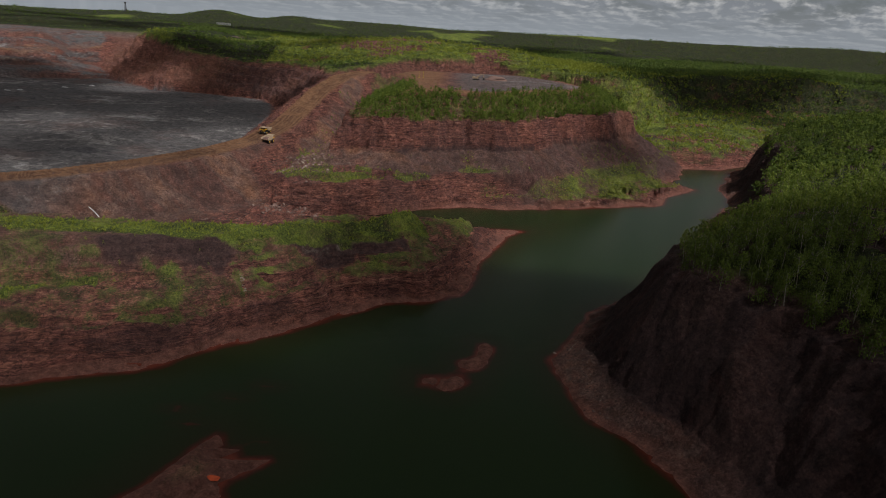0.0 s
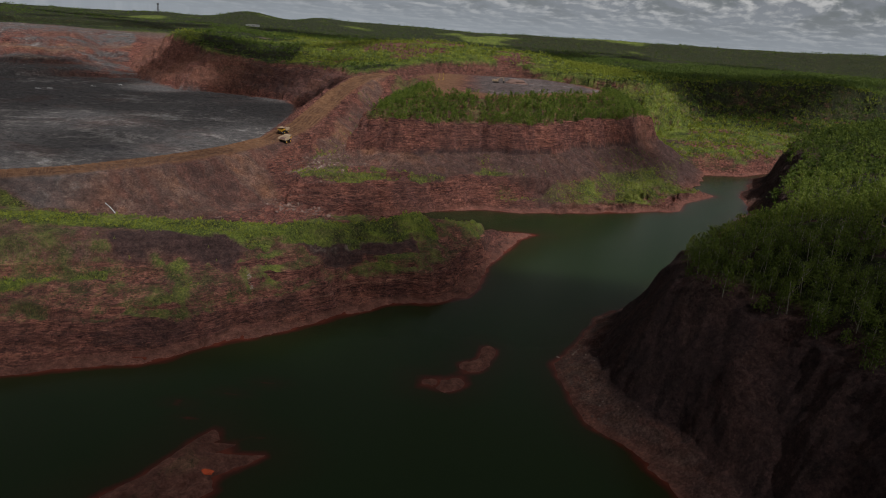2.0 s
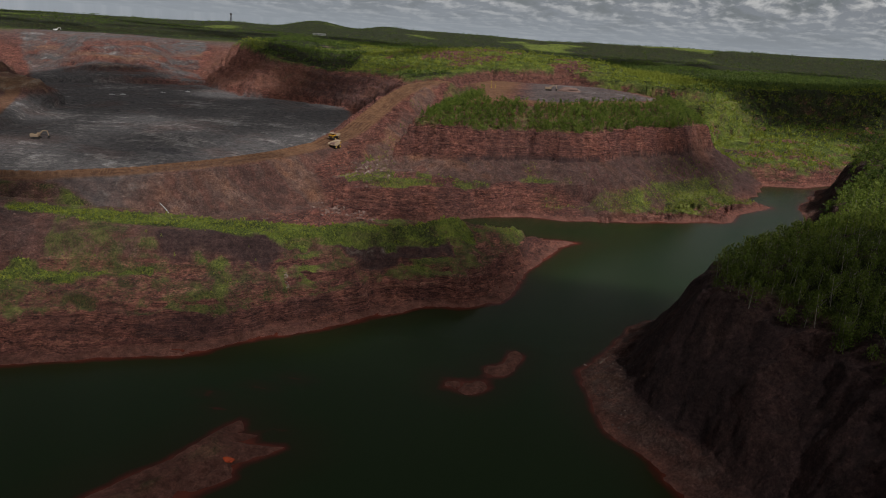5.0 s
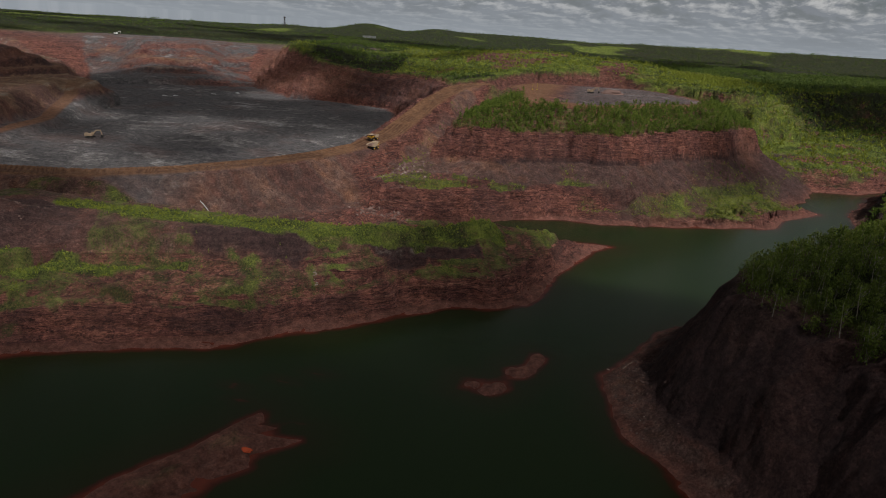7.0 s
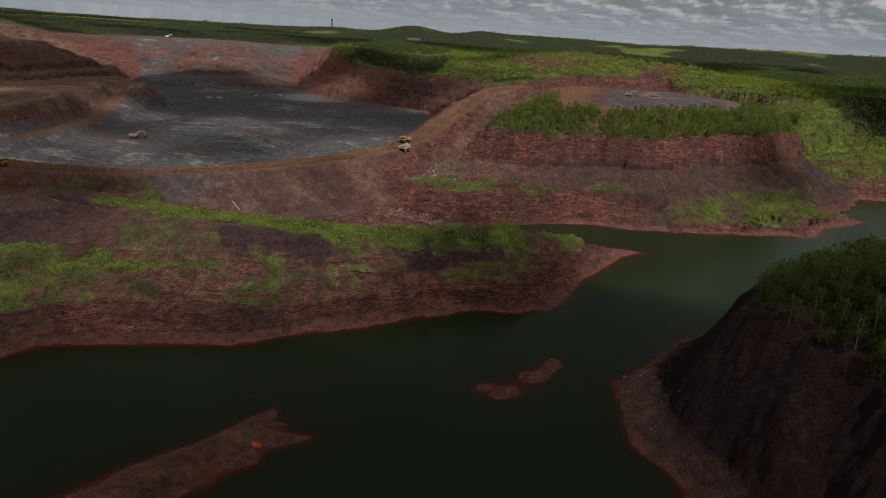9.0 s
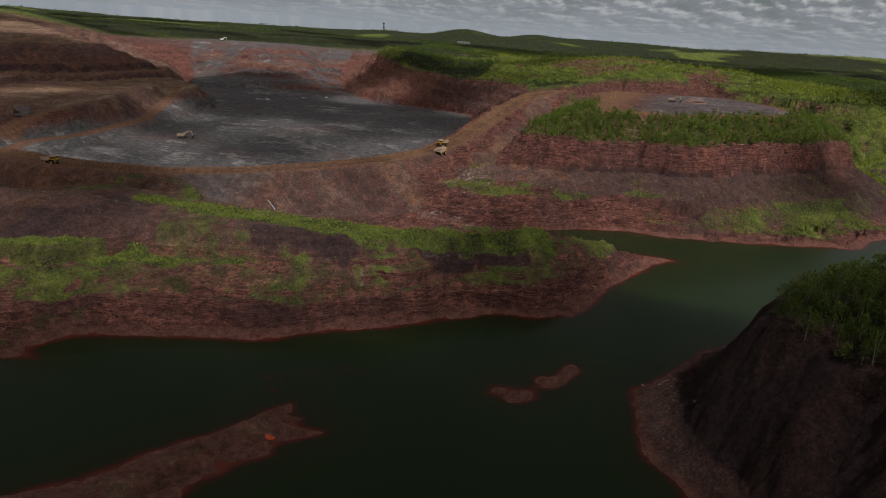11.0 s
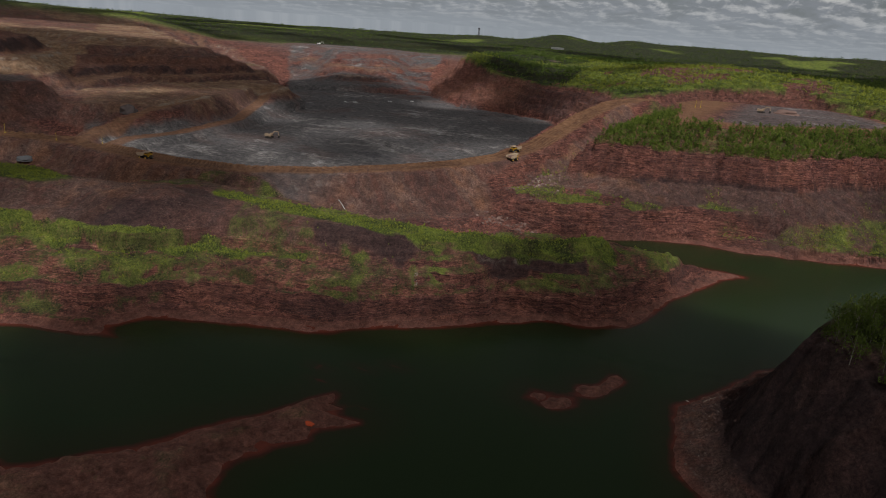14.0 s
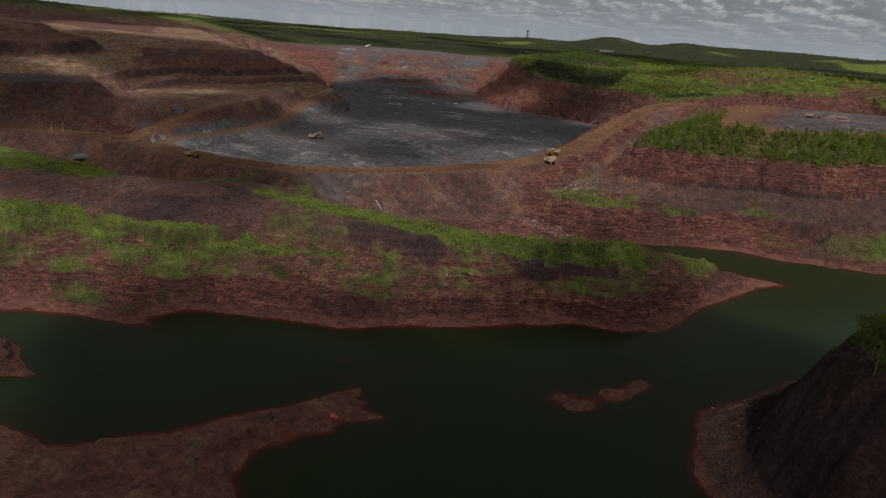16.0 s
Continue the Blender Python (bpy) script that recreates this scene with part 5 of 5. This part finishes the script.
        rod(bm, (5.3, y, 1.9), (5.42, y, 1.9), 0.2, 0.18, 12)
        part("headlight", bm, WHITE, truck, "round white headlight")
    truck.matrix_basis = place
    return truck


def at_ground(x, y, lift=0.0):
    z, _ = height(np.array([x]), np.array([y]))
    return float(z[0]) + lift


haul_truck(pose(-170, 634, at_ground(-170, 634), 0, 5, -103), "yellow mine haul truck coming down the red road")
haul_truck(pose(-159, 602, at_ground(-159, 602), 0, -3, 72), "yellow haul truck with tan bed climbing the road")
haul_truck(pose(-385, 376, at_ground(-385, 376), 0, 0, 4), "dusty yellow haul truck on the level road by the pit")


def excavator(place, label, tone, size=1.0):
    """A tracked digger, pointing along its +x."""
    digger = tagged(new("excavator"), label, "excavator", group="excavators")
    for y in (-1.7, 1.7):
        bm = bmesh.new()
        prism(bm, [(-2.7, 0.45), (-2.2, 0), (2.2, 0), (2.7, 0.45), (2.3, 1.0), (-2.3, 1.0)], y - 0.4, y + 0.4)
        for k in range(9):
            box(bm, -2.2 + k * 0.52, -2.0 + k * 0.52, y - 0.45, y + 0.45, 1.0, 1.07)
        part("track", bm, DARK, digger, "dark steel crawler track", 0.04)
    bm = bmesh.new()
    rod(bm, (0, 0, 0.9), (0, 0, 1.3), 1.2, 1.2, 16)
    part("turntable", bm, DARK, digger)
    bm = bmesh.new()
    box(bm, -3.0, 1.4, -1.6, 1.6, 1.3, 2.7)
    box(bm, -3.2, -1.6, -1.6, 1.6, 1.4, 3.1, 0.15)
    part("house", bm, tone, digger, bevel=0.08)
    bm = bmesh.new()
    box(bm, 0.2, 1.9, 0.4, 1.6, 1.5, 3.6, 0.1)
    cab = part("cab", bm, tone, digger, bevel=0.06)
    bm = bmesh.new()
    box(bm, 1.84, 1.93, 0.55, 1.45, 2.2, 3.3)
    part("cab_window", bm, GLASS, cab, "dark cab glass")
    bm = bmesh.new()
    prism(bm, [(1.0, 1.7), (1.5, 1.7), (3.8, 4.6), (6.2, 4.9), (6.2, 5.3), (3.4, 5.2)], -0.35, 0.35)
    part("boom", bm, tone, digger, bevel=0.04)
    bm = bmesh.new()
    prism(bm, [(5.9, 5.5), (6.5, 5.2), (7.3, 2.2), (6.9, 2.1)], -0.25, 0.25)
    part("stick", bm, tone, digger, bevel=0.04)
    bm = bmesh.new()
    prism(bm, [(6.6, 2.2), (7.5, 2.2), (7.9, 1.2), (7.2, 0.4), (6.2, 0.7), (6.4, 1.4)], -0.7, 0.7)
    for k in range(5):
        prism(bm, [(6.15, 0.8), (6.3, 0.55), (5.8, 0.5)], -0.65 + k * 0.3, -0.5 + k * 0.3)
    part("bucket", bm, DARK, digger, "dark toothed bucket", 0.03)
    digger.matrix_basis = place @ Matrix.Scale(size, 4)
    return digger


excavator(pose(-461, 606, at_ground(-461, 606), 0, 0, 20), "brown dusty excavator working on the grey pit floor", DUSTY, 1.6)
excavator(pose(26, 884, at_ground(26, 884), 0, 0, -15), "pale dusty excavator parked on the plateau top", DUSTY, 1.4)
excavator(pose(-1165, 1590, at_ground(-1165, 1590), 0, 0, 60), "white mining shovel below the far pit wall", WHITE, 1.7)


def pickup(place):
    truck = tagged(new("pickup_truck"), "small white service pickup on the pit floor", "pickup truck", group="service pickups")
    bm = bmesh.new()
    prism(bm, [(-2.8, 0.55), (2.8, 0.55), (2.8, 1.1), (1.4, 1.2), (-2.8, 1.2)], -1.0, 1.0)
    body = part("body", bm, WHITE, truck, bevel=0.06)
    bm = bmesh.new()
    prism(bm, [(-0.6, 1.2), (1.5, 1.2), (0.9, 1.95), (-0.5, 1.95)], -0.9, 0.9)
    part("cabin", bm, WHITE, truck, bevel=0.06)
    bm = bmesh.new()
    prism(bm, [(1.32, 1.32), (1.42, 1.32), (0.98, 1.86), (0.9, 1.86)], -0.8, 0.8)
    box(bm, -0.4, 0.85, -0.93, -0.9, 1.35, 1.8), box(bm, -0.4, 0.85, 0.9, 0.93, 1.35, 1.8)
    part("window", bm, GLASS, truck, "dark window glass")
    bm = bmesh.new()
    box(bm, -2.7, -0.7, -0.95, -0.85, 1.2, 1.6), box(bm, -2.7, -0.7, 0.85, 0.95, 1.2, 1.6), box(bm, -2.8, -2.7, -0.95, 0.95, 1.0, 1.6)
    part("cargo_bed", bm, WHITE, truck)
    for x, y in ((1.8, -0.95), (1.8, 0.95), (-1.7, -0.95), (-1.7, 0.95)):
        bm = bmesh.new()
        rod(bm, (x, y - 0.14, 0.42), (x, y + 0.14, 0.42), 0.42, 0.42, 14)
        part("wheel", bm, RUBBER, truck, "black wheel")
    truck.matrix_basis = place @ Matrix.Scale(1.3, 4)


for x, y, turn in ((-616, 966, 10), (-606, 978, 40), (-580, 1046, 5), (-561, 1088, 170)):
    pickup(pose(x, y, at_ground(x, y), 0, 0, turn))


def marker_post(x, y, tall):
    post = tagged(new("marker_post"), "yellow striped marker post on a square foot", "marker post", group="yellow marker posts")
    bm = bmesh.new()
    box(bm, -0.8, 0.8, -0.8, 0.8, 0, 0.5, 0.15)
    part("foot", bm, POST, post, bevel=0.05)
    bm = bmesh.new()
    rod(bm, (0, 0, 0.4), (0, 0, tall), 0.22, 0.16, 10)
    part("pole", bm, POST, post)
    bm = bmesh.new()
    for k in range(3):
        h = tall * (0.45 + 0.18 * k)
        rod(bm, (0, 0, h), (0, 0, h + 0.35), 0.25, 0.25, 10)
    part("band", bm, DARK, post, "dark painted bands")
    post.matrix_basis = pose(x, y, at_ground(x, y, -0.05))


for x, y, tall in ((-559, 356, 9), (-554, 364, 8), (-493, 372, 7), (-476, 404, 7), (-44, 868, 8), (-39, 872, 8)):
    marker_post(x, y, tall)


def heap(name, label, category, x, y, wide, deep, tall, material, seed):
    """A loose heap with an uneven outline, sunk a little into the ground."""
    bm = bmesh.new()
    bmesh.ops.create_icosphere(bm, subdivisions=4, radius=1.0)
    bmesh.ops.delete(bm, geom=[v for v in bm.verts if v.co.z < -0.2], context="VERTS")
    for v in bm.verts:
        n = noise.noise(v.co * 1.7 + Vector((seed, 0, 0))) * 0.3 + noise.noise(v.co * 5 + Vector((0, seed, 0))) * 0.1
        s = 1 + n
        v.co = Vector((v.co.x * wide * s, v.co.y * deep * s, max(v.co.z, -0.2) * tall * s))
    mesh = bpy.data.meshes.new(name)
    bm.to_mesh(mesh)
    bm.free()
    mesh.materials.append(material)
    ob = tagged(new(name, mesh), label, category)
    ob.matrix_basis = pose(x, y, at_ground(x, y))


heap("gravel_heap", "grey heap of crushed stone beside the road", "gravel heap", -497, 345, 8, 6, 3.4, CRUSHED, 3)
heap("rock_heap", "dark rounded heap of broken rock on the slope", "rock heap", -562, 500, 9, 8, 8, stone_material("dark_stone", (0.05, 0.04, 0.04), (0.14, 0.11, 0.10)), 7)
heap("soil_heap", "small bright orange-red heap of ore on the spit", "soil heap", -71.4, 195.6, 2.3, 1.5, 0.8, ORE, 9)
heap("soil_heap", "dark waste heap on the plateau beside the digger", "soil heap", 52, 898, 14, 7, 5, RED_STONE, 12)


def pipe_and_timber():
    bm = bmesh.new()
    a, b = Vector((-227.5, 424.0, at_ground(-227.5, 424.0, 0.3))), Vector((-220, 421.8, at_ground(-220, 421.8, 0.2)))
    last = a
    for k in range(1, 9):
        q = a.lerp(b, k / 8) + Vector((0, 0, 0.5 * math.sin(k / 8 * math.pi)))
        rod(bm, last, q, 0.22, 0.22, 12)
        last = q
    mesh = bpy.data.meshes.new("drain_pipe")
    bm.to_mesh(mesh), bm.free()
    mesh.materials.append(WHITE)
    tagged(new("drain_pipe", mesh), "white plastic drain pipe lying down the scree", "pipe")
    for name, label, p, q, r in (("driftwood_log", "bleached driftwood trunk on the stony shore", (65.5, 311.4), (70.2, 319.5), 0.22),
                                 ("driftwood_log", "thin bleached driftwood pole on the shore", (70, 326), (71.5, 320.8), 0.16),
                                 ("fallen_trunk", "dark fallen trunk across the bare clearing", (189.7, 336.8), (192.8, 298), 0.5)):
        bm = bmesh.new()
        p, q = Vector((*p, at_ground(*p, r))), Vector((*q, at_ground(*q, r)))
        last = p
        for k in range(1, 11):
            at = p.lerp(q, k / 10)
            at = Vector((at.x + 0.4 * r * math.sin(k * 1.7), at.y, at_ground(at.x, at.y, r * 0.6)))
            rod(bm, last, at, r * (1 - 0.05 * k), r * (1 - 0.05 * (k + 1)), 8)
            last = at
        mesh = bpy.data.meshes.new(name)
        bm.to_mesh(mesh), bm.free()
        mesh.materials.append(DRIFT)
        tagged(new(name, mesh), label, "log")


pipe_and_timber()


def stone_shape(rng, rough=0.35):
    """A blocky broken stone about 1 m across: its corners and faces."""
    bm = bmesh.new()
    bmesh.ops.create_icosphere(bm, subdivisions=1, radius=0.5)
    stretch = rng.uniform(0.65, 1.25, 3) * (1, 1, 0.75)
    for v in bm.verts:
        v.co = Vector(np.array(v.co) * stretch * (1 + rng.uniform(-rough, rough)))
    mesh = bpy.data.meshes.new("boulder")
    bm.to_mesh(mesh), bm.free()
    return mesh


def stones():
    rng = np.random.default_rng(77)
    shapes = [stone_shape(rng) for _ in range(7)]
    for m in shapes:
        m.materials.append(RED_STONE)
    pale = [stone_shape(rng) for _ in range(5)]
    for m in pale:
        m.materials.append(PALE_STONE)

    def drop(x, y, size, pool, label, group):
        ob = tagged(new("boulder", pool[rng.integers(len(pool))]), label, "boulder", group=group)
        ob.matrix_basis = pose(x, y, at_ground(x, y, 0.18 * size), rng.uniform(-15, 15), rng.uniform(-15, 15), rng.uniform(0, 360)) @ Matrix.Scale(size, 4)

    for _ in range(200):
        drop(rng.normal(-122, 15), rng.normal(583, 13), 0.9 + 2.2 * rng.random() ** 2, shapes if rng.random() < 0.75 else pale, "broken red rock block on the talus below the road", "blocks on the talus")
    for _ in range(60):
        drop(rng.normal(-118, 16), rng.normal(512, 10), rng.uniform(1.4, 3.6), shapes, "large dark rock block at the foot of the scree", "blocks at the scree foot")
    for _ in range(24):
        drop(rng.normal(70, 5), rng.normal(298, 18), rng.uniform(0.35, 0.8), pale, "pale stone on the red lake shore", "stones on the shore")
    drop(58.6, 312.0, 2.4, pale, "white boulder standing in the shallow water", "stones on the shore")
    for k in range(16):
        drop(-102.3 + 4.5 * k / 15 + rng.uniform(-0.8, 0.8), 331.1 - 7.5 * k / 15, rng.uniform(0.6, 1.2), pale, "pale stone in a narrow rubble chute", "rubble chute")
    # small stones, too many to count
    n = 6500
    spots = [(-122, 583, 20, 16, 0.34), (-175, 470, 45, 26, 0.28), (30, 640, 70, 14, 0.14), (-290, 305, 45, 12, 0.12), (70, 300, 6, 35, 0.06), (-120, 515, 14, 9, 0.06)]
    pick = rng.choice(len(spots), n, p=[s[4] for s in spots])
    c = np.array([s[:4] for s in spots])[pick]
    x, y = c[:, 0] + rng.normal(size=n) * c[:, 2], c[:, 1] + rng.normal(size=n) * c[:, 3]
    z, _ = height(x, y)
    keep = z > 0.4
    x, y, z = x[keep], y[keep], z[keep]
    size = 0.8 * rng.uniform(0.35, 1.1, len(x)) ** 1.8
    corner = np.array([(1, 0, 0), (0, 1, 0), (-1, 0, 0), (0, -1, 0), (0, 0, 0.8), (0, 0, -0.6)], float)
    v = corner[None] * size[:, None, None] * rng.uniform(0.5, 1.2, (len(x), 6, 1)) + np.stack([x, y, z + 0.1], -1)[:, None]
    tris = np.array([(0, 1, 4), (1, 2, 4), (2, 3, 4), (3, 0, 4), (1, 0, 5), (2, 1, 5), (3, 2, 5), (0, 3, 5)])
    mesh = bpy.data.meshes.new("loose_stones")
    mesh.from_pydata(v.reshape(-1, 3).tolist(), [], (tris[None] + 6 * np.arange(len(x))[:, None, None]).reshape(-1, 3).tolist())
    mesh.materials.append(RED_STONE)
    tagged(new("loose_stones", mesh), "loose reddish stones scattered over the scree", "stones", kind="stuff")


stones()


def plant_building():
    """The low white works far off among the woods, and a lattice mast."""
    x, y = -960, 2960
    z = at_ground(x, y)
    works = tagged(new("works_building"), "low white industrial building among distant woods", "building")
    bm = bmesh.new()
    box(bm, -55, 55, -12, 12, -2, 13)
    wall = part("wall", bm, WHITE, works)
    bm = bmesh.new()
    prism(bm, [(-56, 13), (56, 13), (56, 14.2), (0, 16.5), (-56, 14.2)], -13, 13)
    part("roof", bm, WHITE, works, "pale metal roof")
    for k in range(9):
        bm = bmesh.new()
        box(bm, -48 + k * 11, -42 + k * 11, -12.4, -12.0, 3, 7)
        part("window", bm, GLASS, works)
    works.matrix_basis = pose(x, y, z + 7, 0, 0, 12) @ Matrix.Scale(0.5, 4)
    x, y = -1788, 3890
    z = at_ground(x, y)
    mast = tagged(new("radio_mast"), "dark lattice tower on the far skyline", "mast")
    bm = bmesh.new()
    for a in range(3):
        c, s = math.cos(a * 2.094), math.sin(a * 2.094)
        rod(bm, (c * 7, s * 7, -2), (c * 2.5, s * 2.5, 46), 1.2, 0.8, 6)
        c2, s2 = math.cos((a + 1) * 2.094), math.sin((a + 1) * 2.094)
        for k in range(8):
            w0, w1 = 7 - 4.5 * k / 8, 7 - 4.5 * (k + 1) / 8
            rod(bm, (c * w0, s * w0, 46 * k / 8), (c2 * w1, s2 * w1, 46 * (k + 1) / 8), 0.5, 0.5, 5)
    part("lattice", bm, DARK, mast)
    bm = bmesh.new()
    rod(bm, (0, 0, 44), (0, 0, 52), 5.5, 5.5, 12)
    part("tank", bm, DARK, mast)
    mast.matrix_basis = pose(x, y, z)


plant_building()
